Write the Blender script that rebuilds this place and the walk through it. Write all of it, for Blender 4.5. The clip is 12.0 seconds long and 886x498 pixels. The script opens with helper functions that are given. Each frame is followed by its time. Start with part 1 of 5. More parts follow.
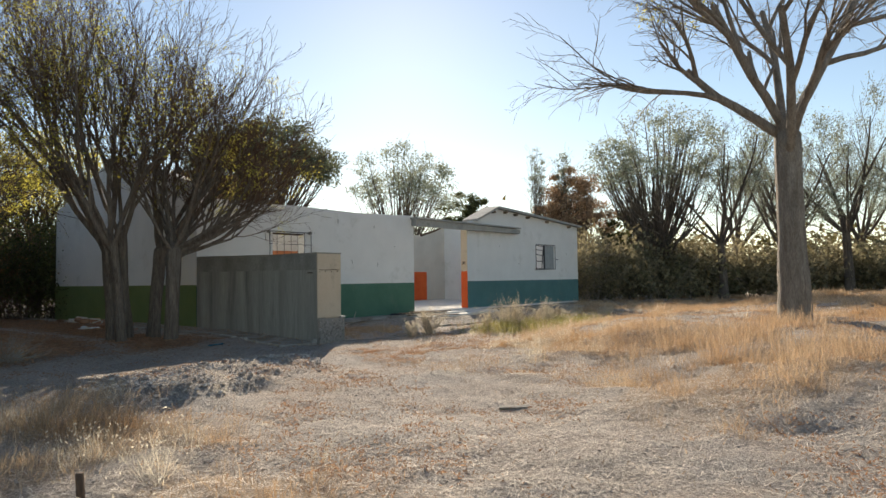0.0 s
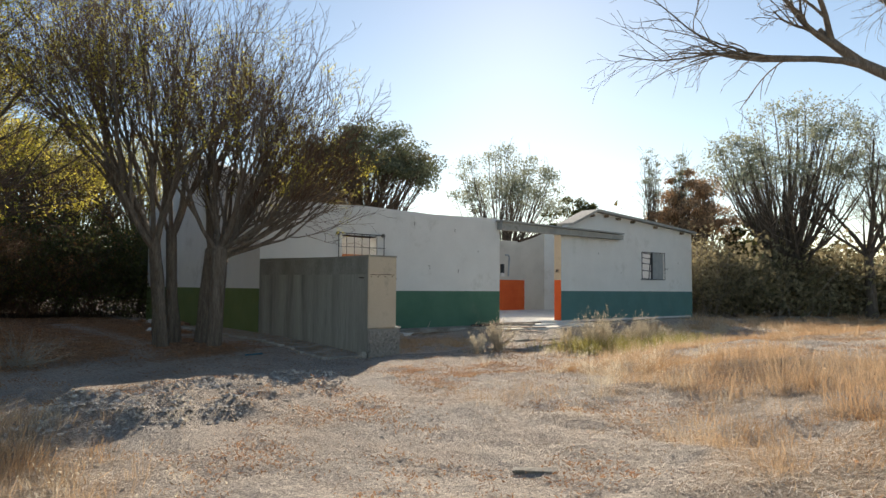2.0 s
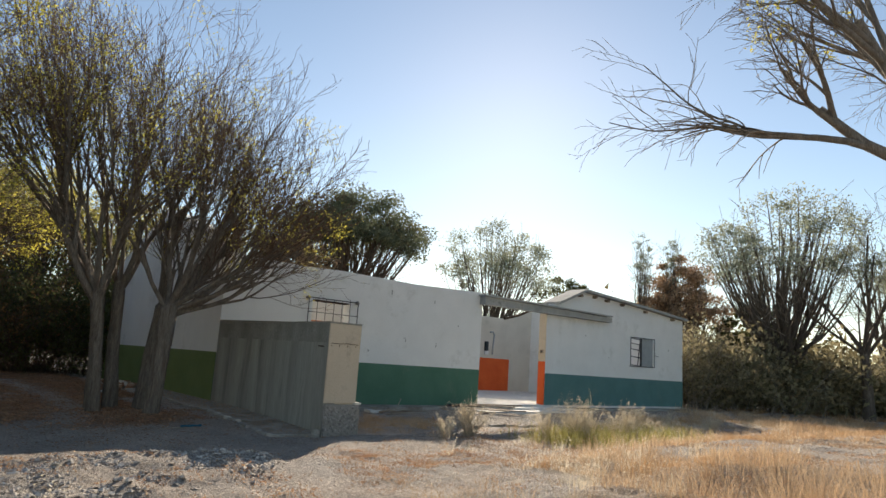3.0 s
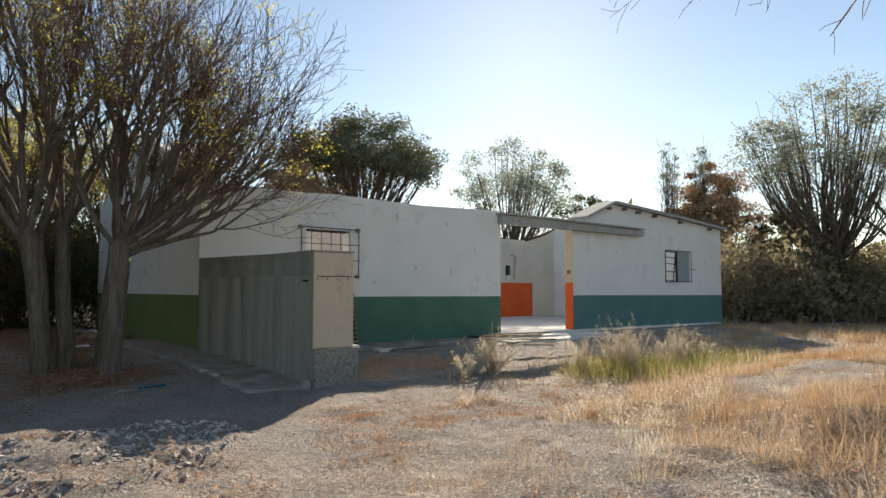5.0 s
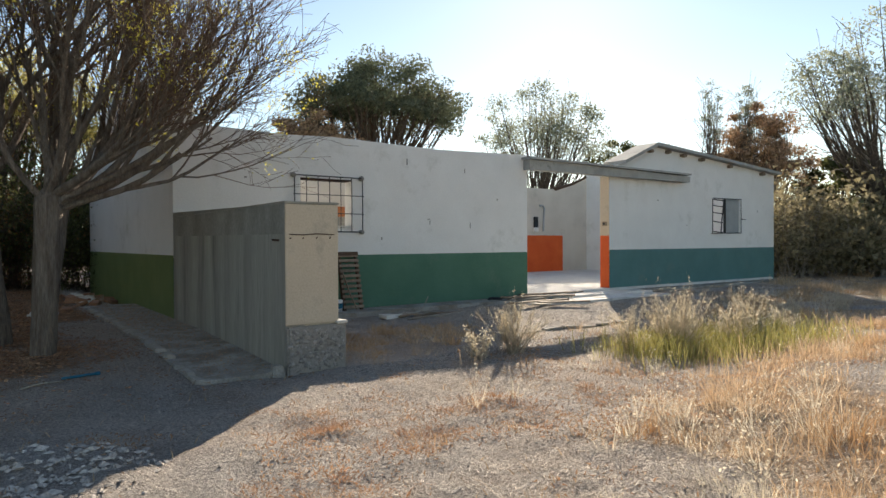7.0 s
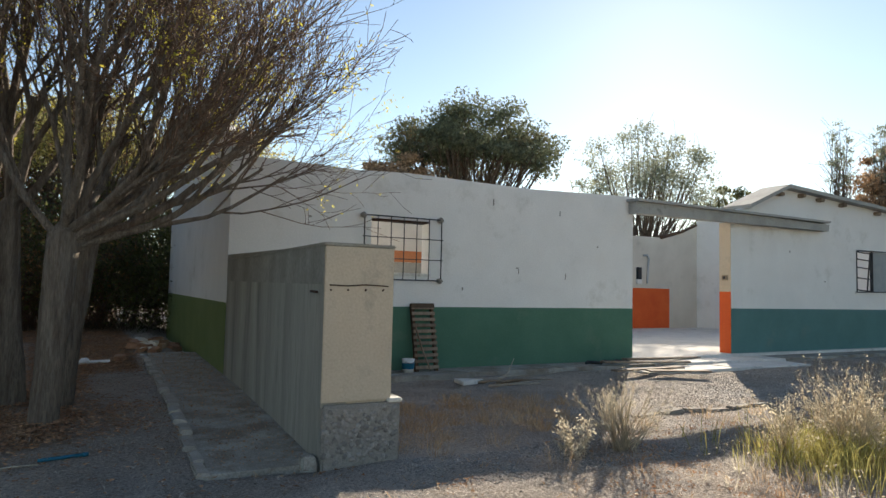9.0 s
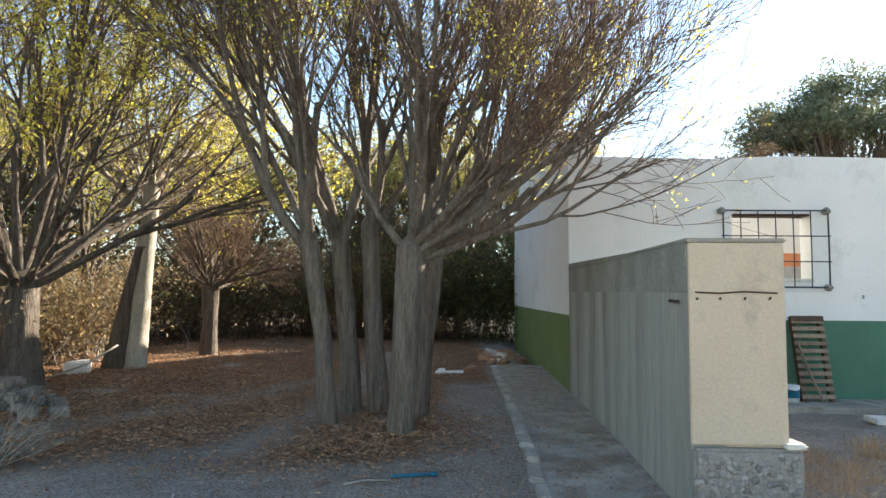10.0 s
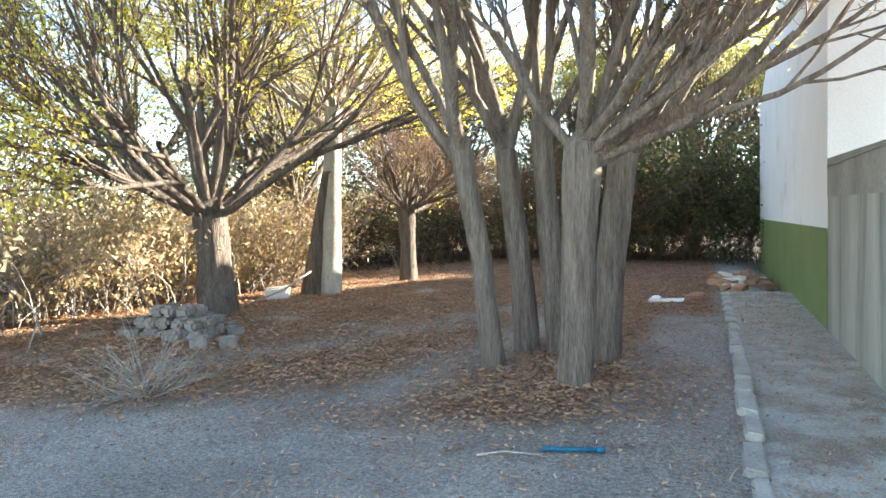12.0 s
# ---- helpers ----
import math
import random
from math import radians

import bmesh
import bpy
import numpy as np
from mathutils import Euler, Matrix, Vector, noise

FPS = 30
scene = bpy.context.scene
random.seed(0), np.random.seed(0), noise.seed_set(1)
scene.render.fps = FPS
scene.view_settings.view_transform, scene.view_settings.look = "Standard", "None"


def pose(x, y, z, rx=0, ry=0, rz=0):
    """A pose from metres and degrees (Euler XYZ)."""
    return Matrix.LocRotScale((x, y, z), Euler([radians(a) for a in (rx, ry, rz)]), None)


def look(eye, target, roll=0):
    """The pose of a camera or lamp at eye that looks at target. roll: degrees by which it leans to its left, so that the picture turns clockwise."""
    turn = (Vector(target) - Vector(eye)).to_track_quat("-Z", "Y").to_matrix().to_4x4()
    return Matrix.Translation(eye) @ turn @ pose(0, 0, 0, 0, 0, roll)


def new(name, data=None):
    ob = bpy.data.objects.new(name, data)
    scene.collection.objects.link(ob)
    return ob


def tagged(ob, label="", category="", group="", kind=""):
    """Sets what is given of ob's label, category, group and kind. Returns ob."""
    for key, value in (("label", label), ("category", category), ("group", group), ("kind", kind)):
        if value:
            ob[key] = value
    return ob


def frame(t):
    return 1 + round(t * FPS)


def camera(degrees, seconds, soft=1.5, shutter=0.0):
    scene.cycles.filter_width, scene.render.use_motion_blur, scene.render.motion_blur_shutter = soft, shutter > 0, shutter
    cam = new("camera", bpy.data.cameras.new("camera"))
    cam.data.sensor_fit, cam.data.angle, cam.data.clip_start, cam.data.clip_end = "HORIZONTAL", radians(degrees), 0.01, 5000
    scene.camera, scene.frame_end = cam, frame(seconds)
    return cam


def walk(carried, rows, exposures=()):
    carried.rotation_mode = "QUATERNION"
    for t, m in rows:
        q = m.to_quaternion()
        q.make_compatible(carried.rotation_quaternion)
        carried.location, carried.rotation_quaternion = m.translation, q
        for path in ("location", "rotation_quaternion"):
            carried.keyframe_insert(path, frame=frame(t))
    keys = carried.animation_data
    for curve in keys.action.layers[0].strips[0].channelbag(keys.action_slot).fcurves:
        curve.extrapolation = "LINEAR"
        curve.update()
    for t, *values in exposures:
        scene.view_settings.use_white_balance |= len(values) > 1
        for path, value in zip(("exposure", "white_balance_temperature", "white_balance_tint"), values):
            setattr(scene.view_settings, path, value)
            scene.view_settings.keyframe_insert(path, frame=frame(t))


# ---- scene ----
cam = camera(69.1, 12.0)
PATH = [
    (0, (-8.392, -15.121, 1.091), (-6.861, -13.837, 1.186), -0.8),
    (0.5, (-7.875, -15.008, 1.077), (-6.425, -13.636, 1.191), 0.4),
    (1, (-7.28, -14.972, 1.048), (-6.04, -13.408, 1.178), 1.1),
    (1.5, (-6.889, -14.836, 1.065), (-5.67, -13.254, 1.163), 0.8),
    (2, (-6.468, -14.63, 1.097), (-5.191, -13.095, 1.217), 0.5),
    (2.5, (-5.952, -14.483, 1.115), (-4.786, -12.863, 1.247), 2.0),
    (3, (-5.605, -14.141, 1.11), (-4.335, -12.637, 1.46), 3.8),
    (3.2, (-5.426, -13.973, 1.108), (-4.156, -12.449, 1.364), 2.6),
    (4.8, (-4.26, -12.752, 1.12), (-2.961, -11.24, 1.284), -0.4),
    (5, (-4.107, -12.643, 1.128), (-2.857, -11.087, 1.259), 0.2),
    (5.5, (-3.77, -12.302, 1.163), (-2.57, -10.706, 1.271), -0.1),
    (6, (-3.319, -12.03, 1.188), (-2.15, -10.409, 1.262), -0.8),
    (6.5, (-3.025, -11.646, 1.21), (-1.914, -9.983, 1.216), -0.1),
    (7, (-2.699, -11.269, 1.227), (-1.517, -9.655, 1.208), -0.3),
    (7.2, (-2.557, -11.157, 1.247), (-1.382, -9.539, 1.268), 0.4),
    (8.8, (-1.718, -10.102, 1.324), (-0.676, -8.399, 1.444), 0.1),
    (9, (-1.644, -9.936, 1.314), (-0.711, -8.171, 1.438), 1.3),
    (9.5, (-1.512, -9.442, 1.285), (-1.034, -7.503, 1.399), -0.7),
    (10, (-1.485, -9.012, 1.288), (-1.545, -7.018, 1.434), 0.5),
    (10.5, (-1.441, -8.604, 1.252), (-1.771, -6.634, 1.358), 1.3),
    (11, (-1.388, -8.23, 1.217), (-1.903, -6.299, 1.139), -1.2),
    (11.5, (-1.246, -7.878, 1.209), (-1.993, -6.023, 1.158), 0.0),
    (12, (-1.122, -7.58, 1.244), (-1.886, -5.734, 1.151), -1.6),
]
# the camera brightens its picture as it turns into the shade
EXPOSURES = [(0, 0.69, 7350, 11), (6.0, 0.73, 7300, 11), (7.0, 0.9, 7300, 11), (9.0, 0.9, 7150, 10), (9.5, 1.2, 7150, 9), (10.0, 2.05, 7000, 8), (10.5, 2.85, 7050, 9), (11.0, 3.2, 6900, 8), (11.5, 3.38, 6900, 8), (12, 3.2, 6850, 8)]
walk(cam, [(t, look(eye, target, roll)) for t, eye, target, roll in PATH], EXPOSURES)


# ---------------------------------------------------------------- world and sun
SUN_AZ, SUN_EL = 46.5, 23.0          # degrees from +y towards +x, and above the horizon
world = bpy.data.worlds.new("sky_world")
scene.world = world
world.use_nodes = True
wt = world.node_tree
sky = wt.nodes.new("ShaderNodeTexSky")
sky.sky_type = "NISHITA"
sky.sun_disc = False
sky.sun_elevation = radians(SUN_EL)
sky.sun_rotation = radians(SUN_AZ)
sky.air_density, sky.dust_density, sky.ozone_density = 1.0, 0.08, 1.5
wt.nodes["Background"].inputs["Strength"].default_value = 0.099
wt.links.new(sky.outputs["Color"], wt.nodes["Background"].inputs["Color"])
sun_data = bpy.data.lights.new("sun", "SUN")
sun_data.energy, sun_data.angle, sun_data.color = 5.0, radians(0.55), (1.0, 0.92, 0.81)
sun = new("sun", sun_data)
sv = Vector((math.sin(radians(SUN_AZ)) * math.cos(radians(SUN_EL)), math.cos(radians(SUN_AZ)) * math.cos(radians(SUN_EL)), math.sin(radians(SUN_EL))))
sun.matrix_world = look(sv * 60, (0, 0, 0))


# ---------------------------------------------------------------- materials
def material(name, c1, c2, scale=3.0, rough=0.85, grain=60.0, grain_amt=0.25, bump=0.3, c3=None, c3_scale=0.6, c3_at=0.55,
             stretch=(1, 1, 1), per_object=0.0, per_island=0.0, metal=0.0, trans=0.0, detail=6.0, bump_dist=0.02):
    """Two-scale mottled surface: broad patches of c1 and c2, fine grain, optional wear colour c3, bump."""
    m = bpy.data.materials.new(name)
    m.use_nodes = True
    nt = m.node_tree
    N, L = nt.nodes.new, nt.links.new
    bsdf = nt.nodes["Principled BSDF"]
    co = N("ShaderNodeTexCoord")
    mp = N("ShaderNodeMapping")
    mp.inputs["Scale"].default_value = stretch
    L(co.outputs["Object"], mp.inputs["Vector"])
    n1 = N("ShaderNodeTexNoise")
    n1.inputs["Scale"].default_value, n1.inputs["Detail"].default_value, n1.inputs["Roughness"].default_value = scale, detail, 0.62
    L(mp.outputs["Vector"], n1.inputs["Vector"])
    r1 = N("ShaderNodeValToRGB")
    r1.color_ramp.elements[0].position, r1.color_ramp.elements[1].position = 0.33, 0.68
    r1.color_ramp.elements[0].color, r1.color_ramp.elements[1].color = (*c1, 1), (*c2, 1)
    L(n1.outputs["Fac"], r1.inputs["Fac"])
    col = r1.outputs["Color"]
    if c3:
        n3 = N("ShaderNodeTexNoise")
        n3.inputs["Scale"].default_value, n3.inputs["Detail"].default_value = c3_scale, 8.0
        n3.inputs["Roughness"].default_value = 0.7
        L(mp.outputs["Vector"], n3.inputs["Vector"])
        r3 = N("ShaderNodeValToRGB")
        r3.color_ramp.elements[0].position, r3.color_ramp.elements[1].position = c3_at, c3_at + 0.14
        L(n3.outputs["Fac"], r3.inputs["Fac"])
        mx = N("ShaderNodeMix")
        mx.data_type = "RGBA"
        L(r3.outputs["Color"], mx.inputs["Factor"])
        L(col, mx.inputs["A"])
        mx.inputs["B"].default_value = (*c3, 1)
        col = mx.outputs["Result"]
    n2 = N("ShaderNodeTexNoise")
    n2.inputs["Scale"].default_value, n2.inputs["Detail"].default_value = grain, 4.0
    L(mp.outputs["Vector"], n2.inputs["Vector"])
    mr = N("ShaderNodeMapRange")
    mr.inputs["From Min"].default_value, mr.inputs["From Max"].default_value = 0.3, 0.7
    mr.inputs["To Min"].default_value, mr.inputs["To Max"].default_value = 1 - grain_amt, 1 + grain_amt
    L(n2.outputs["Fac"], mr.inputs["Value"])
    val = mr.outputs["Result"]
    for amount, kind in ((per_object, "obj"), (per_island, "isl")):
        if amount:
            src = N("ShaderNodeObjectInfo").outputs["Random"] if kind == "obj" else N("ShaderNodeNewGeometry").outputs["Random Per Island"]
            m2 = N("ShaderNodeMapRange")
            m2.inputs["To Min"].default_value, m2.inputs["To Max"].default_value = 1 - amount, 1 + amount
            L(src, m2.inputs["Value"])
            mu = N("ShaderNodeMath")
            mu.operation = "MULTIPLY"
            L(val, mu.inputs[0])
            L(m2.outputs["Result"], mu.inputs[1])
            val = mu.outputs["Value"]
    hs = N("ShaderNodeHueSaturation")
    L(val, hs.inputs["Value"])
    L(col, hs.inputs["Color"])
    L(hs.outputs["Color"], bsdf.inputs["Base Color"])
    bsdf.inputs["Roughness"].default_value = rough
    bsdf.inputs["Metallic"].default_value = metal
    bsdf.inputs["Specular IOR Level"].default_value = 0.25
    if bump:
        ad = N("ShaderNodeMath")
        ad.operation = "ADD"
        L(n1.outputs["Fac"], ad.inputs[0])
        L(n2.outputs["Fac"], ad.inputs[1])
        bp = N("ShaderNodeBump")
        bp.inputs["Strength"].default_value, bp.inputs["Distance"].default_value = bump, bump_dist
        L(ad.outputs["Value"], bp.inputs["Height"])
        L(bp.outputs["Normal"], bsdf.inputs["Normal"])
    if trans:
        tr = N("ShaderNodeBsdfTranslucent")
        L(hs.outputs["Color"], tr.inputs["Color"])
        sh = N("ShaderNodeMixShader")
        sh.inputs["Fac"].default_value = trans
        L(bsdf.outputs["BSDF"], sh.inputs[1])
        L(tr.outputs["BSDF"], sh.inputs[2])
        L(sh.outputs["Shader"], nt.nodes["Material Output"].inputs["Surface"])
    return m


WHITE = material("limewashed_wall", (0.74, 0.73, 0.70), (0.80, 0.79, 0.76), 1.2, 0.9, 40, 0.05, 0.25, (0.60, 0.59, 0.54), 0.9, 0.56)
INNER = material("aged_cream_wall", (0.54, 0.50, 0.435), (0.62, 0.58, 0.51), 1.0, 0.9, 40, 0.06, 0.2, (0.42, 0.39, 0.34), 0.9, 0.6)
GREEN = material("faded_green_paint", (0.068, 0.165, 0.112), (0.086, 0.195, 0.135), 1.5, 0.75, 50, 0.08, 0.2, (0.12, 0.20, 0.145), 1.2, 0.57)
OLIVE = material("olive_green_paint", (0.155, 0.205, 0.075), (0.19, 0.24, 0.095), 1.5, 0.75, 50, 0.08, 0.2, (0.22, 0.25, 0.13), 2.0, 0.68)
TEAL = material("teal_green_paint", (0.085, 0.185, 0.178), (0.10, 0.215, 0.208), 1.5, 0.75, 50, 0.08, 0.2, (0.13, 0.21, 0.195), 1.2, 0.57)
ORANGE = material("orange_paint", (0.60, 0.095, 0.025), (0.68, 0.13, 0.035), 2.0, 0.75, 50, 0.08, 0.15, (0.5, 0.2, 0.1), 2.5, 0.68)
CREAM = material("cream_plaster", (0.50, 0.42, 0.32), (0.56, 0.48, 0.37), 1.6, 0.9, 45, 0.07, 0.3, (0.37, 0.32, 0.255), 1.6, 0.55)
CONCRETE = material("weathered_concrete", (0.26, 0.25, 0.22), (0.36, 0.35, 0.31), 2.5, 0.92, 60, 0.15, 0.4, (0.18, 0.18, 0.165), 1.2, 0.58)
SLABC = material("dusty_pale_concrete", (0.60, 0.58, 0.54), (0.73, 0.71, 0.66), 1.5, 0.9, 45, 0.14, 0.4, (0.30, 0.28, 0.24), 1.6, 0.56)
STREAK = material("rain_streaked_concrete", (0.235, 0.23, 0.20), (0.40, 0.385, 0.34), 1.2, 0.9, 30, 0.12, 0.35, (0.17, 0.168, 0.15), 1.3, 0.54, stretch=(1.5, 1.5, 0.13), detail=7.0)
DAMP = material("damp_dark_concrete", (0.21, 0.205, 0.18), (0.34, 0.325, 0.29), 2.0, 0.92, 40, 0.15, 0.35, (0.35, 0.335, 0.30), 1.6, 0.6, stretch=(1, 1, 0.6))
PAVE = material("dusty_worn_concrete", (0.25, 0.235, 0.205), (0.42, 0.40, 0.355), 2.2, 0.93, 60, 0.22, 0.6, (0.23, 0.195, 0.155), 2.4, 0.48)
KERB = material("pale_broken_kerb", (0.30, 0.275, 0.24), (0.43, 0.40, 0.355), 3.0, 0.93, 60, 0.16, 0.5, (0.28, 0.25, 0.21), 2.5, 0.54, per_object=0.12)
# needle green raised and greyed, with the haze before the evergreen mixed in
PINE = material("hazed_grey_green_needles", (0.125, 0.145, 0.09), (0.20, 0.215, 0.135), 0.5, 0.7, 20, 0.2, 0.0, (0.22, 0.15, 0.08), 0.35, 0.56, per_island=0.3, trans=0.4)
# far brush: its leaf colour is lightened to stand in for distance haze
HAZEBRUSH = material("hazed_grey_brown_brush", (0.20, 0.175, 0.10), (0.36, 0.31, 0.20), 0.6, 0.75, 20, 0.2, 0.0, (0.24, 0.25, 0.13), 0.35, 0.54, per_island=0.35, trans=0.5)
AUTUMN = material("dull_yellow_green_leaves", (0.27, 0.26, 0.08), (0.52, 0.45, 0.17), 0.7, 0.65, 20, 0.2, 0.0, (0.36, 0.27, 0.13), 0.5, 0.56, per_island=0.35, trans=0.65)
DRYSHRUB = material("dry_tan_creeper", (0.30, 0.21, 0.10), (0.50, 0.38, 0.22), 0.8, 0.8, 20, 0.2, 0.0, (0.2, 0.17, 0.06), 0.5, 0.56, per_island=0.35, trans=0.3)
CHIPS = material("pale_stone_chips", (0.38, 0.33, 0.275), (0.52, 0.46, 0.39), 6, 0.9, 50, 0.2, 0.2, per_island=0.4)
REDGRASS = material("reddish_dry_weed", (0.42, 0.22, 0.12), (0.56, 0.36, 0.22), 2.0, 0.85, 15, 0.2, 0.0, per_island=0.3, trans=0.3)
EAVE = material("stained_grey_coping", (0.30, 0.30, 0.28), (0.42, 0.42, 0.39), 2.0, 0.9, 50, 0.12, 0.3, (0.20, 0.20, 0.18), 2.0, 0.58)
RUST = material("rusty_steel", (0.10, 0.045, 0.025), (0.06, 0.045, 0.04), 14, 0.75, 90, 0.3, 0.4, metal=0.4)
IRON = material("dark_painted_iron", (0.035, 0.04, 0.045), (0.07, 0.07, 0.07), 10, 0.6, 90, 0.2, 0.2, metal=0.5)
WOOD = material("weathered_grey_wood", (0.17, 0.12, 0.085), (0.30, 0.24, 0.18), 5, 0.85, 70, 0.2, 0.4, stretch=(1, 1, 0.2), per_object=0.2)
DARKWOOD = material("dark_brown_wood", (0.075, 0.045, 0.03), (0.13, 0.085, 0.055), 5, 0.8, 70, 0.2, 0.4, stretch=(1, 1, 0.2), per_object=0.2)
STONE = material("river_stone", (0.20, 0.19, 0.18), (0.36, 0.34, 0.31), 8, 0.85, 70, 0.15, 0.3, per_object=0.35)
MORTAR = material("rough_mortar", (0.24, 0.23, 0.21), (0.32, 0.30, 0.27), 6, 0.95, 70, 0.2, 0.6)
BRICK = material("broken_brick", (0.30, 0.15, 0.09), (0.40, 0.26, 0.18), 6, 0.9, 60, 0.2, 0.4, (0.42, 0.38, 0.33), 5, 0.55, per_object=0.25)
COBBLE = material("grey_paving_block", (0.18, 0.155, 0.13), (0.28, 0.24, 0.205), 6, 0.9, 60, 0.18, 0.4, per_object=0.2)
BARK = material("furrowed_grey_bark", (0.14, 0.108, 0.084), (0.27, 0.228, 0.185), 7, 0.95, 40, 0.25, 1.0, (0.12, 0.09, 0.07), 9, 0.56, stretch=(2.2, 2.2, 0.28), bump_dist=0.05)
GREYBARK = material("smooth_grey_bark", (0.18, 0.152, 0.124), (0.31, 0.272, 0.23), 5, 0.92, 40, 0.22, 0.8, (0.14, 0.115, 0.09), 4, 0.58, stretch=(2, 2, 0.4), bump_dist=0.04)
DARKBARK = material("dark_brown_bark", (0.095, 0.075, 0.06), (0.20, 0.165, 0.135), 7, 0.95, 40, 0.25, 1.0, stretch=(2.2, 2.2, 0.3), bump_dist=0.05)
PALEBARK = material("pale_smooth_bark", (0.30, 0.265, 0.215), (0.44, 0.40, 0.335), 4, 0.9, 40, 0.2, 0.6, (0.2, 0.16, 0.12), 3, 0.6, stretch=(2, 2, 0.5))
TWIG = material("brown_twigs", (0.10, 0.062, 0.042), (0.18, 0.115, 0.078), 6, 0.9, 40, 0.2, 0.0, per_island=0.25)
GREYTWIG = material("grey_twigs", (0.20, 0.17, 0.14), (0.32, 0.28, 0.235), 6, 0.9, 40, 0.2, 0.0, per_island=0.25)
YLEAF = material("yellowing_leaves", (0.42, 0.40, 0.07), (0.70, 0.60, 0.12), 1.5, 0.6, 20, 0.2, 0.0, per_island=0.35, trans=0.68)
GLEAF = material("dark_green_leaves", (0.065, 0.08, 0.03), (0.14, 0.145, 0.055), 0.8, 0.6, 20, 0.2, 0.0, per_island=0.4, trans=0.45)
SLEAF = material("silvery_green_leaves", (0.24, 0.27, 0.20), (0.38, 0.40, 0.30), 1.2, 0.6, 20, 0.2, 0.0, per_island=0.35, trans=0.55)
RLEAF = material("russet_leaves", (0.38, 0.24, 0.14), (0.52, 0.37, 0.24), 0.8, 0.7, 20, 0.2, 0.0, per_island=0.35, trans=0.35)
RUSSET = material("dull_russet_leaves", (0.20, 0.10, 0.04), (0.34, 0.19, 0.08), 0.8, 0.7, 20, 0.2, 0.0, per_island=0.35, trans=0.35)
DRYLEAF = material("dry_fallen_leaves", (0.30, 0.15, 0.08), (0.47, 0.29, 0.175), 3, 0.85, 20, 0.2, 0.0, per_island=0.45, trans=0.15)
THICKLEAF = material("dusty_shrub_leaves", (0.12, 0.11, 0.04), (0.26, 0.20, 0.09), 0.7, 0.75, 20, 0.2, 0.0, per_island=0.4, trans=0.3)
GRASS = material("golden_dry_grass", (0.52, 0.345, 0.205), (0.66, 0.51, 0.35), 0.5, 0.8, 15, 0.2, 0.0, (0.47, 0.27, 0.12), 0.45, 0.5, per_island=0.3, trans=0.4)
PALEGRASS = material("pale_feathery_grass", (0.62, 0.54, 0.41), (0.75, 0.68, 0.55), 0.5, 0.8, 15, 0.2, 0.0, per_island=0.25, trans=0.55)
WEED = material("green_weeds", (0.29, 0.275, 0.08), (0.46, 0.40, 0.155), 1.2, 0.75, 15, 0.2, 0.0, per_island=0.35, trans=0.4)
STRAW = material("scattered_straw", (0.54, 0.46, 0.37), (0.73, 0.65, 0.55), 1.0, 0.85, 15, 0.2, 0.0, per_island=0.35)
GRAVEL = material("grey_gravel", (0.21, 0.195, 0.18), (0.33, 0.31, 0.285), 8, 0.9, 60, 0.2, 0.2, per_island=0.4)
CLOD = material("dry_earth_clods", (0.43, 0.375, 0.32), (0.56, 0.50, 0.435), 5, 0.95, 40, 0.2, 0.5, per_island=0.25)
BLUE = material("blue_plastic", (0.006, 0.10, 0.165), (0.012, 0.135, 0.21), 6, 0.45, 50, 0.1, 0.1)
PLASTICW = material("white_plastic", (0.66, 0.66, 0.64), (0.74, 0.74, 0.72), 6, 0.5, 50, 0.08, 0.1)
GREYBOARD = material("grey_metal_shutter", (0.30, 0.33, 0.34), (0.38, 0.41, 0.42), 3, 0.5, 50, 0.1, 0.1, metal=0.2)
OCHRE = material("ochre_panel", (0.40, 0.14, 0.06), (0.48, 0.2, 0.09), 4, 0.8, 50, 0.1, 0.1)


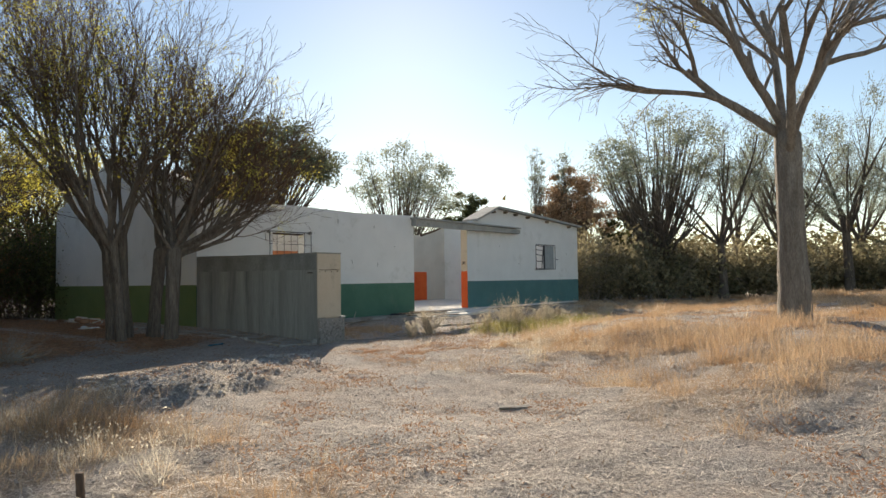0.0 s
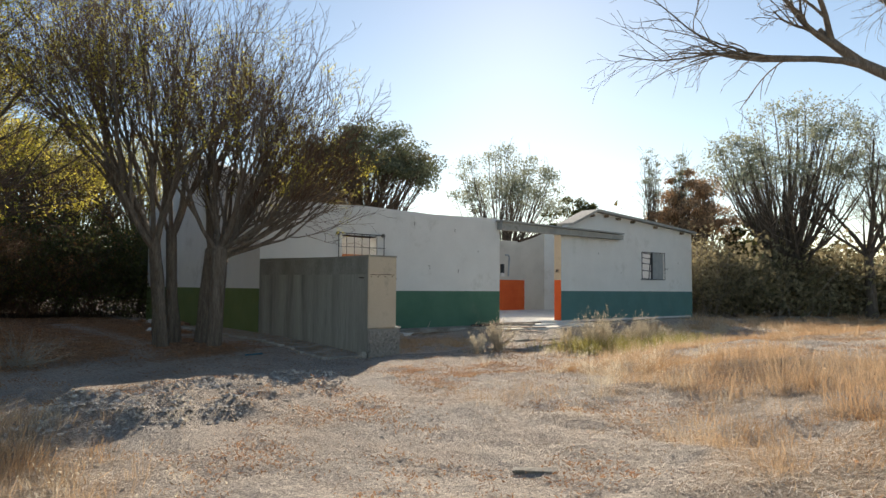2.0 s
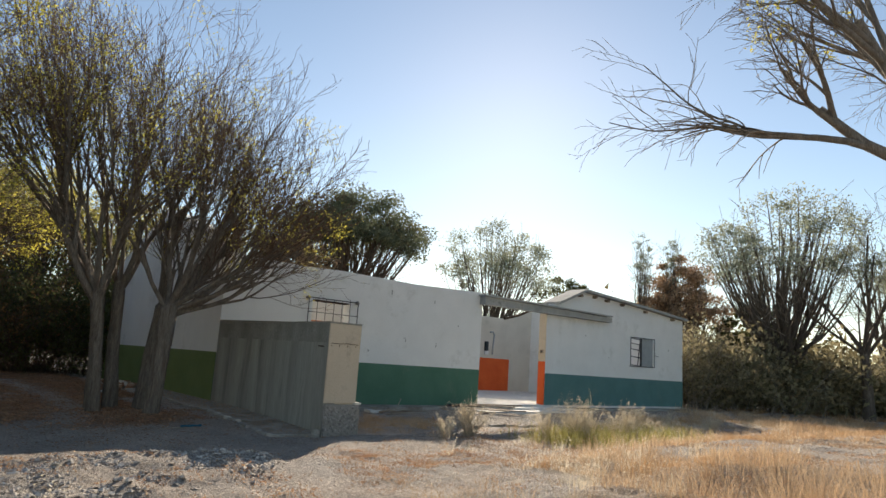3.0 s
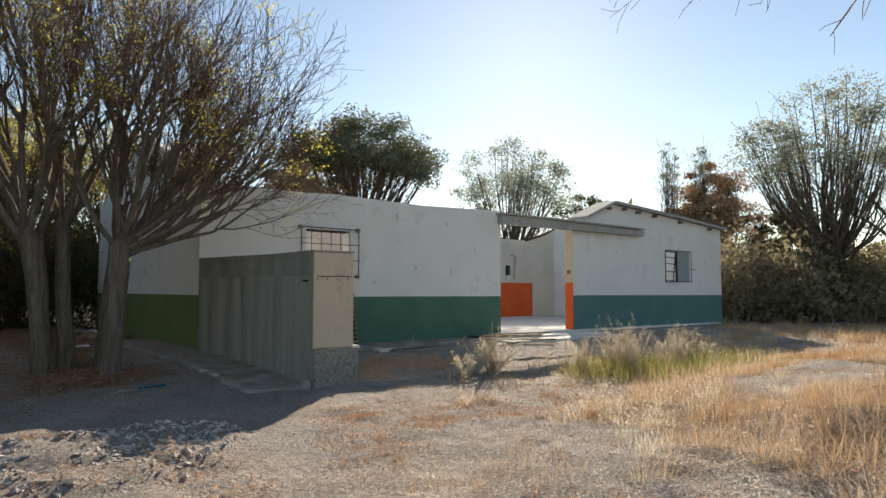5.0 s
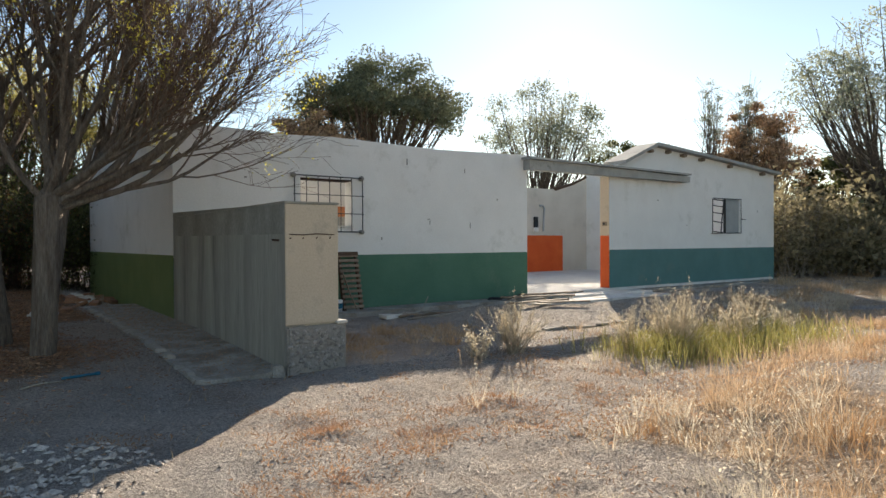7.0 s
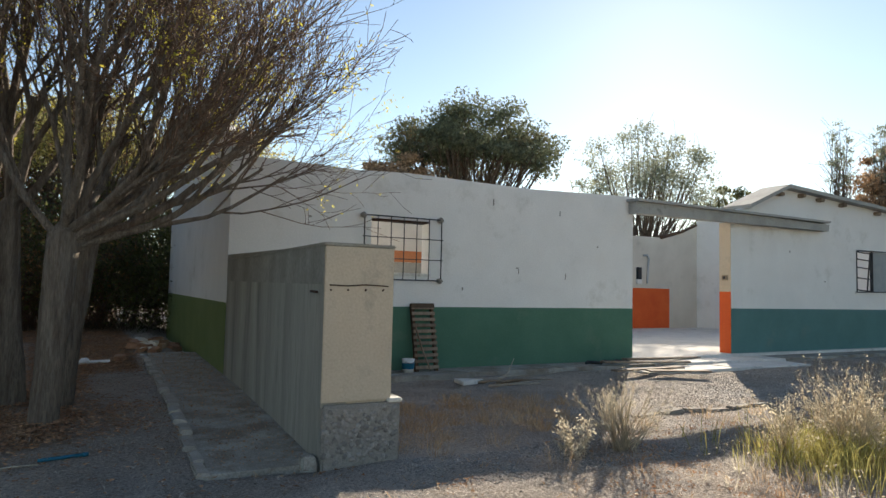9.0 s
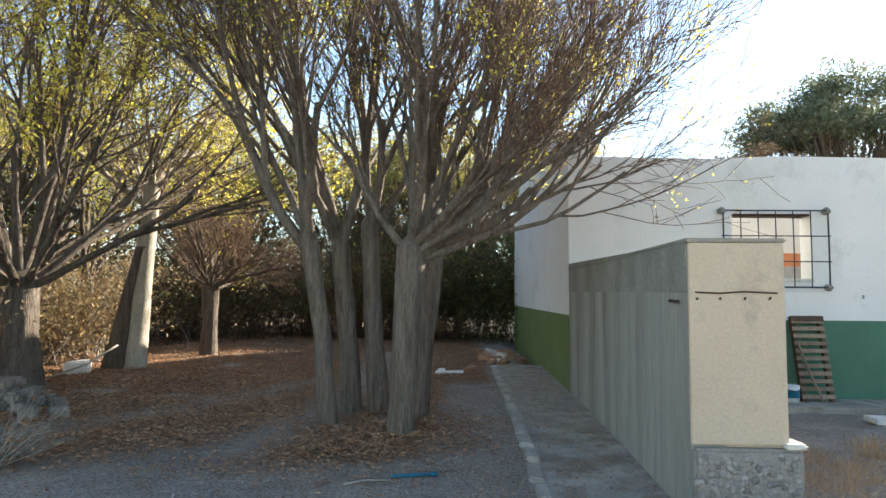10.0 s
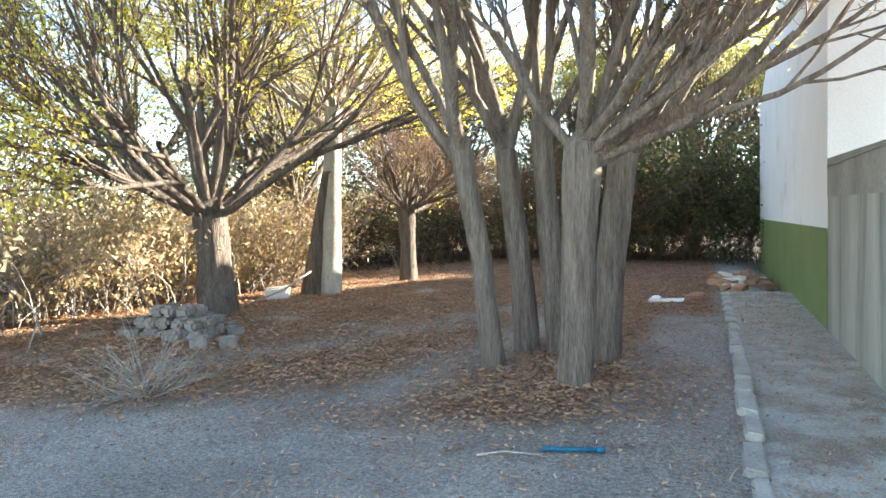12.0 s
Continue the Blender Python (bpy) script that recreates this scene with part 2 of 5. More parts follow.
def ground_material():
    """Dusty earth: pale trodden dirt, straw-coloured and grey patches, brown litter under the trees."""
    m = bpy.data.materials.new("dry_earth")
    m.use_nodes = True
    nt = m.node_tree
    N, L = nt.nodes.new, nt.links.new
    bsdf = nt.nodes["Principled BSDF"]
    geo = N("ShaderNodeNewGeometry")

    def nz(scale, detail=6, rough=0.6):
        n = N("ShaderNodeTexNoise")
        n.inputs["Scale"].default_value, n.inputs["Detail"].default_value, n.inputs["Roughness"].default_value = scale, detail, rough
        L(geo.outputs["Position"], n.inputs["Vector"])
        return n.outputs["Fac"]

    def ramp(src, a, b, ca, cb):
        r = N("ShaderNodeValToRGB")
        r.color_ramp.elements[0].position, r.color_ramp.elements[1].position = a, b
        r.color_ramp.elements[0].color, r.color_ramp.elements[1].color = (*ca, 1), (*cb, 1)
        L(src, r.inputs["Fac"])
        return r.outputs["Color"]

    def mix(f, a, b, kind="MIX"):
        x = N("ShaderNodeMix")
        x.data_type, x.blend_type = "RGBA", kind
        if isinstance(f, float):
            x.inputs["Factor"].default_value = f
        else:
            L(f, x.inputs["Factor"])
        L(a, x.inputs["A"])
        L(b, x.inputs["B"])
        return x.outputs["Result"]

    dirt = ramp(nz(1.1), 0.3, 0.7, (0.47, 0.41, 0.365), (0.65, 0.59, 0.53))
    grey = ramp(nz(2.3), 0.3, 0.7, (0.36, 0.33, 0.30), (0.52, 0.485, 0.45))
    straw = ramp(nz(9.0, 8, 0.75), 0.35, 0.65, (0.39, 0.28, 0.20), (0.60, 0.49, 0.38))
    litter = ramp(nz(14.0, 8, 0.75), 0.35, 0.65, (0.20, 0.135, 0.09), (0.39, 0.28, 0.20))
    at = N("ShaderNodeAttribute")
    at.attribute_name = "cover"
    sep = N("ShaderNodeSeparateColor")
    L(at.outputs["Color"], sep.inputs["Color"])
    c = mix(ramp(nz(0.7), 0.42, 0.6, (0, 0, 0), (1, 1, 1)), dirt, grey)
    brown = ramp(nz(16.0, 8, 0.8), 0.35, 0.65, (0.25, 0.185, 0.14), (0.43, 0.33, 0.26))
    c = mix(ramp(nz(1.6, 9, 0.78), 0.5, 0.64, (0, 0, 0), (0.45, 0.45, 0.45)), c, brown)
    c = mix(sep.outputs["Green"], c, straw)
    c = mix(sep.outputs["Red"], c, litter)
    c = mix(1.0, c, ramp(nz(140.0, 3, 0.6), 0.32, 0.68, (0.6, 0.6, 0.6), (1.4, 1.4, 1.4)), "MULTIPLY")
    fine = ramp(nz(42.0, 6, 0.75), 0.32, 0.68, (0.42, 0.42, 0.42), (1.5, 1.5, 1.5))
    c = mix(1.0, c, fine, "MULTIPLY")
    L(c, bsdf.inputs["Base Color"])
    bsdf.inputs["Roughness"].default_value = 0.97
    bsdf.inputs["Specular IOR Level"].default_value = 0.15
    ad = N("ShaderNodeMath")
    ad.operation = "MULTIPLY_ADD"
    L(nz(38.0, 6, 0.75), ad.inputs[0])
    ad.inputs[1].default_value = 0.6
    L(nz(7.0, 6, 0.7), ad.inputs[2])
    bp = N("ShaderNodeBump")
    bp.inputs["Strength"].default_value, bp.inputs["Distance"].default_value = 1.0, 0.14
    L(ad.outputs["Value"], bp.inputs["Height"])
    L(bp.outputs["Normal"], bsdf.inputs["Normal"])
    return m


EARTH = ground_material()


# ---------------------------------------------------------------- building tools
def fast_mesh(name, verts, faces, mat, smooth=False):
    verts, faces = np.asarray(verts, np.float32).reshape(-1, 3), np.asarray(faces, np.int32)
    me = bpy.data.meshes.new(name)
    n, k = faces.shape
    me.vertices.add(len(verts))
    me.vertices.foreach_set("co", verts.ravel())
    me.loops.add(n * k)
    me.loops.foreach_set("vertex_index", faces.ravel())
    me.polygons.add(n)
    me.polygons.foreach_set("loop_start", np.arange(0, n * k, k, dtype=np.int32))
    me.polygons.foreach_set("use_smooth", np.full(n, smooth))
    me.update(calc_edges=True)
    me.materials.append(mat)
    return me


def empty(name, place=(0, 0, 0)):
    e = new(name)
    e.empty_display_size = 0.1
    e.location = place
    return e


def part_mesh(name, me, parent, label=""):
    ob = new(name, me)
    ob.parent = parent
    if label:
        tagged(ob, label)
    return ob


def part(name, bm, mat, parent=None, label="", smooth=False):
    """Links a bmesh as one mesh object, under a thing or a part."""
    me = bpy.data.meshes.new(name)
    bm.normal_update()
    bm.to_mesh(me)
    bm.free()
    for m in (mat if isinstance(mat, (list, tuple)) else [mat]):
        me.materials.append(m)
    if smooth:
        me.polygons.foreach_set("use_smooth", [True] * len(me.polygons))
    ob = new(name, me)
    if parent:
        ob.parent = parent
    if label:
        tagged(ob, label)
    return ob


def box(x0, x1, y0, y1, z0, z1, bevel=0.0, jitter=0.0, rng=None, bm=None):
    bm = bm or bmesh.new()
    r = bmesh.ops.create_cube(bm, size=1.0)
    vs = r["verts"]
    for v in vs:
        v.co = Vector((x0 + (v.co.x + 0.5) * (x1 - x0), y0 + (v.co.y + 0.5) * (y1 - y0), z0 + (v.co.z + 0.5) * (z1 - z0)))
        if jitter:
            v.co += Vector([(rng.random() - 0.5) * 2 * jitter for _ in range(3)])
    if bevel:
        es = list({e for v in vs for e in v.link_edges})
        bmesh.ops.bevel(bm, geom=es, offset=bevel, segments=2, affect="EDGES", clamp_overlap=True)
    return bm


def prism_y(profile, y0, y1):
    """A wall slab: an x-z outline drawn between y0 and y1."""
    bm = bmesh.new()
    a = [bm.verts.new((x, y0, z)) for x, z in profile]
    b = [bm.verts.new((x, y1, z)) for x, z in profile]
    bm.faces.new(a)
    bm.faces.new(b[::-1])
    n = len(profile)
    for i in range(n):
        bm.faces.new((a[i], b[i], b[(i + 1) % n], a[(i + 1) % n])[::-1])
    bmesh.ops.recalc_face_normals(bm, faces=bm.faces[:])
    return bm


def prism_x(profile, x0, x1):
    bm = prism_y(profile, 0, 1)
    for v in bm.verts:
        v.co = Vector((x0 + v.co.y * (x1 - x0), v.co.x, v.co.z))
    bmesh.ops.recalc_face_normals(bm, faces=bm.faces[:])
    return bm


def rod(points, radius, sides=6, bm=None):
    bm = bm or bmesh.new()
    pts = [Vector(p) for p in points]
    rad = radius if isinstance(radius, (list, tuple)) else [radius] * len(pts)
    rings = []
    for i, p in enumerate(pts):
        t = (pts[min(i + 1, len(pts) - 1)] - pts[max(i - 1, 0)]).normalized()
        u = t.cross(Vector((0.31, 0.52, 0.79))).normalized()
        v = t.cross(u)
        rings.append([bm.verts.new(p + (u * math.cos(6.2832 * k / sides) + v * math.sin(6.2832 * k / sides)) * rad[i]) for k in range(sides)])
    for a, b in zip(rings, rings[1:]):
        for k in range(sides):
            bm.faces.new((a[k], a[(k + 1) % sides], b[(k + 1) % sides], b[k]))
    bm.faces.new(rings[0][::-1])
    bm.faces.new(rings[-1])
    return bm


def value_noise(x, y, seed=0):
    x, y = np.asarray(x, float), np.asarray(y, float)
    xi, yi = np.floor(x), np.floor(y)
    fx, fy = x - xi, y - yi
    fx, fy = fx * fx * (3 - 2 * fx), fy * fy * (3 - 2 * fy)

    def h(a, b):
        v = np.sin(a * 127.1 + b * 311.7 + seed * 74.7) * 43758.5453
        return v - np.floor(v)
    return (h(xi, yi) * (1 - fx) + h(xi + 1, yi) * fx) * (1 - fy) + (h(xi, yi + 1) * (1 - fx) + h(xi + 1, yi + 1) * fx) * fy


def sstep(a, b, v):
    t = np.clip((np.asarray(v, float) - a) / (b - a), 0, 1)
    return t * t * (3 - 2 * t)


def clod_zone(x, y):
    """The strip of turned earth beside the shadow of the walls."""
    u, w = (x + 3.9) * 0.93 + (y + 7.5) * 0.36, -(x + 3.9) * 0.36 + (y + 7.5) * 0.93
    return sstep(1.0, 0.72, np.sqrt((u / 2.5) ** 2 + (w / 1.1) ** 2))


def bank(x, y):
    return sstep(0.0, 5.5, x + 2.6 - (y + 12.0) * 0.55) * sstep(-6.5, -10.5, y) * sstep(60, 20, x)


def ground_z(x, y):
    x, y = np.asarray(x, float), np.asarray(y, float)
    z = -0.17 + 0.15 * sstep(-5.0, -2.6, y) * sstep(0.6, -0.6, x) + 0.13 * sstep(-3.0, -7.0, x) * sstep(-7, -2, y)
    z = z + 0.05 * sstep(-5, -1, y) * sstep(0.6, 2, x) + 0.42 * bank(x, y)
    z = z + (value_noise(x * 0.45, y * 0.45, 1) - 0.5) * 0.05 + (value_noise(x * 1.7, y * 1.7, 2) - 0.5) * 0.05
    z = z + (value_noise(x * 5.1, y * 5.1, 3) - 0.5) * 0.038 * sstep(-5.0, -7.0, y) + (value_noise(x * 5.1, y * 5.1, 3) - 0.5) * 0.012
    z = z + clod_zone(x, y) * (0.04 + 0.10 * value_noise(x * 2.6 + y, y * 3.3, 5) * value_noise(x * 4.5, y * 4.5, 6) + 0.06 * value_noise(x * 8, y * 8, 7))
    z = z + 0.16 * (value_noise(x * 1.15 + 0.4 * y, y * 1.15, 8) - 0.5) * sstep(-2.6, -1.0, x - 0.4 * (y + 11)) * sstep(-8.3, -9.6, y) * sstep(9, 6, x)
    inside = sstep(-0.5, 0.2, x) * sstep(-0.6, 0.1, y) * sstep(21, 19.8, x) * sstep(11, 9.5, y)
    strip = sstep(-0.9, -0.82, x) * sstep(0.15, 0.0, x) * sstep(-4.8, -4.7, y) * sstep(3.3, 3.1, y)
    return z - np.maximum(inside * 0.12, strip * 0.1)


def gz(x, y):
    return float(ground_z(x, y))


def ground():
    fine_x, fine_y = np.arange(-12, 12.01, 0.1), np.arange(-17, 8.01, 0.1)

    def axis(mid, reach):
        out, step, a, b = list(mid), 0.12, mid[0], mid[-1]
        while b < reach:
            step *= 1.22
            a, b = a - step, b + step
            out = [a] + out + [b]
        return np.array(out)
    xs, ys = axis(fine_x, 2600), axis(fine_y, 2600)
    X, Y = np.meshgrid(xs, ys)
    Z = ground_z(X, Y)
    nx, ny = len(xs), len(ys)
    i = np.arange(nx * ny).reshape(ny, nx)
    F = np.stack([i[:-1, :-1], i[:-1, 1:], i[1:, 1:], i[1:, :-1]], -1).reshape(-1, 4)
    me = fast_mesh("ground", np.stack([X, Y, Z], -1), F, EARTH, True)
    litter = litter_zone(X, Y)
    straw = np.clip(grass_zone(X, Y) + 0.35 * value_noise(X * 0.8, Y * 0.8, 12), 0, 1)
    col = np.stack([litter, straw, litter * 0, litter * 0 + 1], -1).reshape(-1, 4).astype(np.float32)
    at = me.color_attributes.new("cover", "FLOAT_COLOR", "POINT")
    at.data.foreach_set("color", col.ravel())
    ob = new("ground", me)
    return tagged(ob, "dry trodden earth with straw and fallen leaves", "ground", kind="structure")


def off_line(x, y, pts):
    """Distance from a broken line of the plan."""
    best = np.full(np.shape(x), 99.0)
    for (ax, ay), (bx, by) in zip(pts, pts[1:]):
        t = np.clip(((x - ax) * (bx - ax) + (y - ay) * (by - ay)) / ((bx - ax) ** 2 + (by - ay) ** 2), 0, 1)
        best = np.minimum(best, np.hypot(x - ax - t * (bx - ax), y - ay - t * (by - ay)))
    return best


def litter_zone(x, y):
    """Where brown leaves have gathered under the trees, with a bare path between."""
    n = value_noise(x * 0.9, y * 0.9, 21) * 0.55 + value_noise(x * 2.6, y * 2.6, 22) * 0.45
    wide = sstep(-4.6, -3.9, y - 0.22 * (x + 5)) * sstep(-1.55, -2.0, x)
    path = np.exp(-(off_line(x, y, [(-8, -5.6), (-5.2, -4.5), (-3.5, -3.5), (-3.0, -1.9), (-2.9, 1.0), (-3.2, 5.7)]) / 0.42) ** 2)
    track = np.exp(-(off_line(x, y, [(-5.6, -3.4), (-4.3, -1.4), (-3.6, 1.0)]) / 0.3) ** 2)
    trunks = np.exp(-(((x + 2.25) / 0.85) ** 2 + ((y + 2.6) / 0.9) ** 2))
    far = sstep(0.6, 1.6, y) * sstep(-0.9, -1.2, x)
    v = np.maximum(np.maximum(wide, far) * (1 - 0.9 * path) * (1 - 0.6 * track), trunks)
    return np.clip(v * sstep(0.15, 0.42, n + 0.12), 0, 1)


def grass_zone(x, y):
    """Standing dry grass: the field and bank on the right, and tufts by the start."""
    n = value_noise(x * 0.55, y * 0.55, 31) * 0.55 + value_noise(x * 1.6, y * 1.6, 32) * 0.45
    side = x + 0.9 - (y + 9.0) * 0.5
    field = sstep(-0.3, 0.9, side + 0.9 * (n - 0.5)) * sstep(-0.8, -4.5, y - 0.12 * (x - 9)) * sstep(-14.2, -13.2, y + 0.3 * (x + 2) + 0.8 * (n - 0.5))
    field = field * (1 - 0.92 * sstep(-0.3, 0.45, y + 8.7 - 0.235 * x + 0.7 * (n - 0.5)) * sstep(10.5, 7.5, x))
    field = np.maximum(field, sstep(20.3, 22, x) * sstep(-1, -3, y))
    left = sstep(-5.0, -5.9, x) * sstep(-6.2, -8.5, y) * sstep(-12.8, -11.6, y)
    return np.clip(np.maximum(field * sstep(0.36, 0.52, n), left * sstep(0.3, 0.5, n)), 0, 1)


# ---------------------------------------------------------------- trees
def unit(v):
    return v / np.maximum(np.linalg.norm(v, axis=-1, keepdims=True), 1e-9)


def grow(rng, start, direction, length, r0, r1, k, up, wander):
    """Branches all at once: start and direction (B,3), length and radii (B,). Gives points (B,k,3) and radii (B,k)."""
    B = len(start)
    P, d, p = np.zeros((B, k, 3)), unit(direction), start.copy()
    P[:, 0] = p
    for j in range(1, k):
        d = unit(d + np.array([0, 0, up]) / k + rng.normal(0, wander, (B, 3)))
        p = p + d * (length / (k - 1))[:, None]
        P[:, j] = p
    t = np.linspace(0, 1, k)[None]
    return P, r0[:, None] * (1 - t) + r1[:, None] * t


def fork(rng, P, R, n, s0, s1, angle, ratio, k, up, wander, thin=0.55, lean=None, taper=0.3):
    B, K, _ = P.shape
    s = s0 + (s1 - s0) * (np.arange(n)[None] + rng.random((B, n))) / n
    f = s * (K - 1)
    i = np.minimum(f.astype(int), K - 2)
    w = (f - i)[..., None]
    b = np.arange(B)[:, None]
    pos = P[b, i] * (1 - w) + P[b, i + 1] * w
    tan = unit(P[b, i + 1] - P[b, i])
    rad = R[b, i] * (1 - w[..., 0]) + R[b, i + 1] * w[..., 0]
    side = unit(np.cross(tan, rng.normal(0, 1, (B, n, 3))))
    a = np.radians(rng.uniform(angle[0], angle[1], (B, n)))[..., None]
    d = tan * np.cos(a) + side * np.sin(a)
    if lean is not None:
        d = d + np.array(lean)
    L = np.linalg.norm(P[:, 1:] - P[:, :-1], axis=-1).sum(1)[:, None] * rng.uniform(ratio[0], ratio[1], (B, n)) * (1.15 - 0.45 * s)
    r = (rad * thin).ravel()
    return grow(rng, pos.reshape(-1, 3), d.reshape(-1, 3), L.ravel(), r, r * taper, k, up, wander)


def tubes(groups, name, mat, sides=4, least=0.0):
    V, F, base = [], [], 0
    for P, R in groups:
        R = np.maximum(R, least)
        B, K, _ = P.shape
        T = unit(np.gradient(P, axis=1))
        u = unit(np.cross(T, np.array([0.37, 0.81, 0.22])))
        v = np.cross(T, u)
        an = np.arange(sides) * 2 * np.pi / sides
        ring = P[:, :, None] + R[:, :, None, None] * (u[:, :, None] * np.cos(an)[None, None, :, None] + v[:, :, None] * np.sin(an)[None, None, :, None])
        V.append(ring.reshape(-1, 3))
        idx = base + np.arange(B * K * sides).reshape(B, K, sides)
        a, b2 = idx[:, :-1], idx[:, 1:]
        F.append(np.stack([a, np.roll(a, -1, 2), np.roll(b2, -1, 2), b2], -1).reshape(-1, 4))
        base += B * K * sides
    return fast_mesh(name, np.concatenate(V), np.concatenate(F), mat, True)


def leaf_quads(rng, at, size, name, mat, droop=0.3, slim=0.45):
    n = len(at)
    d = unit(rng.normal(0, 1, (n, 3)) - np.array([0, 0, droop]))
    s = unit(np.cross(d, rng.normal(0, 1, (n, 3))))
    L = (size * rng.uniform(0.6, 1.3, n))[:, None]
    W = L * slim * 0.5
    nrm = np.cross(d, s) * L * 0.12
    if n > 9000:
        V = np.stack([at + s * W * 1.3, at - s * W * 1.3, at + d * L * 1.1 + nrm], 1)
        return fast_mesh(name, V, np.arange(n * 3).reshape(n, 3), mat)
    V = np.stack([at, at + d * L * 0.5 + s * W + nrm, at + d * L, at + d * L * 0.5 - s * W + nrm], 1)
    return fast_mesh(name, V, np.arange(n * 4).reshape(n, 4), mat)


def along(rng, P, n, spread):
    B, K, _ = P.shape
    b, i, w = rng.integers(0, B, n), rng.integers(0, K - 1, n), rng.random((n, 1))
    return P[b, i] * (1 - w) + P[b, i + 1] * w + rng.normal(0, spread, (n, 3))


def trunk_mesh(name, pts, radii, mat, sides=14, seed=0, rough=0.1):
    """A furrowed, slightly bent trunk that flares at its foot."""
    V, F = [], []
    pts = [Vector(p) for p in pts]
    fine = []
    for a in range(len(pts) - 1):
        for s in range(6):
            w = s / 6
            fine.append((pts[a].lerp(pts[a + 1], w), radii[a] * (1 - w) + radii[a + 1] * w))
    fine.append((pts[-1], radii[-1]))
    for j, (p, r) in enumerate(fine):
        for k in range(sides):
            an = 6.2832 * k / sides
            q = Vector((math.cos(an) * 2 + seed, math.sin(an) * 2, p.z * 1.3))
            rr = r * (1 + rough * (noise.noise(q) + 0.8 * noise.noise(q * 3.1) + 0.5 * (k % 2)))
            V.append((p.x + math.cos(an) * rr, p.y + math.sin(an) * rr, p.z))
    for j in range(len(fine) - 1):
        for k in range(sides):
            F.append((j * sides + k, j * sides + (k + 1) % sides, (j + 1) * sides + (k + 1) % sides, (j + 1) * sides + k))
    return fast_mesh(name, V, F, mat, True)


def tree(name, label, seed, base, trunk, radii, limbs, counts, lens, angles, ups, twig_mat, bark, leaf_mat=None, leaves=0, leaf_size=0.05,
         lean=None, leafy=0.4, group="", thin=0.5, limb_r=None, least=0.003, last_sides=3):
    """A tree: trunk through the given points, limbs from its head, then three orders of branches and leaves on some of them."""
    rng = np.random.default_rng(seed)
    x, y = base
    root = empty(name, (x, y, gz(x, y)))
    pts = [(0, 0, -0.12)] + list(trunk)
    rr = [radii[0] * 1.25] + list(radii)
    tm = trunk_mesh("trunk", pts, rr, bark, seed=seed)
    part_mesh("trunk", tm, root)
    head, n = np.array(pts[-1], float), limbs[0]
    az = (np.arange(n) + rng.uniform(-0.35, 0.35, n)) * 2 * np.pi / n
    el = np.radians(rng.uniform(limbs[1], limbs[2], n))
    d = np.stack([np.cos(az) * np.cos(el), np.sin(az) * np.cos(el), np.sin(el)], -1)
    if lean is not None:
        d = d + np.array(lean)
    low = np.array(pts[-2], float)
    start = head - (head - low) * rng.uniform(0, 0.22, (n, 1))
    lr = np.full(n, limb_r or radii[-1] * 0.6) * rng.uniform(0.75, 1.1, n)
    L1 = grow(rng, start, d, np.full(n, lens[0]) * rng.uniform(0.75, 1.15, n), lr, lr * 0.3, 9, ups[0], 0.075)
    L2 = fork(rng, *L1, counts[0], 0.08, 0.95, angles[0], (lens[1] * 0.75, lens[1] * 1.2), 7, ups[1], 0.06, thin)
    L3 = fork(rng, *L2, counts[1], 0.2, 0.98, angles[1], (lens[2] * 0.7, lens[2] * 1.25), 5, ups[2], 0.09, thin)
    L4 = fork(rng, *L3, counts[2], 0.2, 1.0, angles[1], (0.4, 0.75), 3, ups[2], 0.12, 0.6)
    for i in range(n):
        c = counts[0]
        part_mesh("limb", tubes([(L1[0][i:i + 1], L1[1][i:i + 1]), (L2[0][i * c:i * c + c], L2[1][i * c:i * c + c])], "limb", bark, 6), root)
    tagged(part_mesh("twig_crown", tubes([L3, L4], "twig_crown", twig_mat, last_sides, least), root), kind="stuff")
    if leaves:
        leafy_l2 = rng.random(len(L2[0])) < leafy
        fine, mid = L4[0][np.repeat(leafy_l2, counts[1] * counts[2])], L3[0][np.repeat(leafy_l2, counts[1])]
        if len(fine):
            knots = along(rng, mid, max(4, leaves // 70), 0.05)
            lumps = knots[rng.integers(0, len(knots), int(leaves * 0.8))] + rng.normal(0, leaf_size * 2.2, (int(leaves * 0.8), 3))
            at = np.concatenate([lumps, along(rng, fine, leaves - len(lumps), leaf_size * 0.5)])
            part_mesh("crown", leaf_quads(rng, at, leaf_size, "crown", leaf_mat), root, "sparse yellowing leaves" if leaf_mat is YLEAF else "")
    tagged(root, label, "tree", group)
    return root


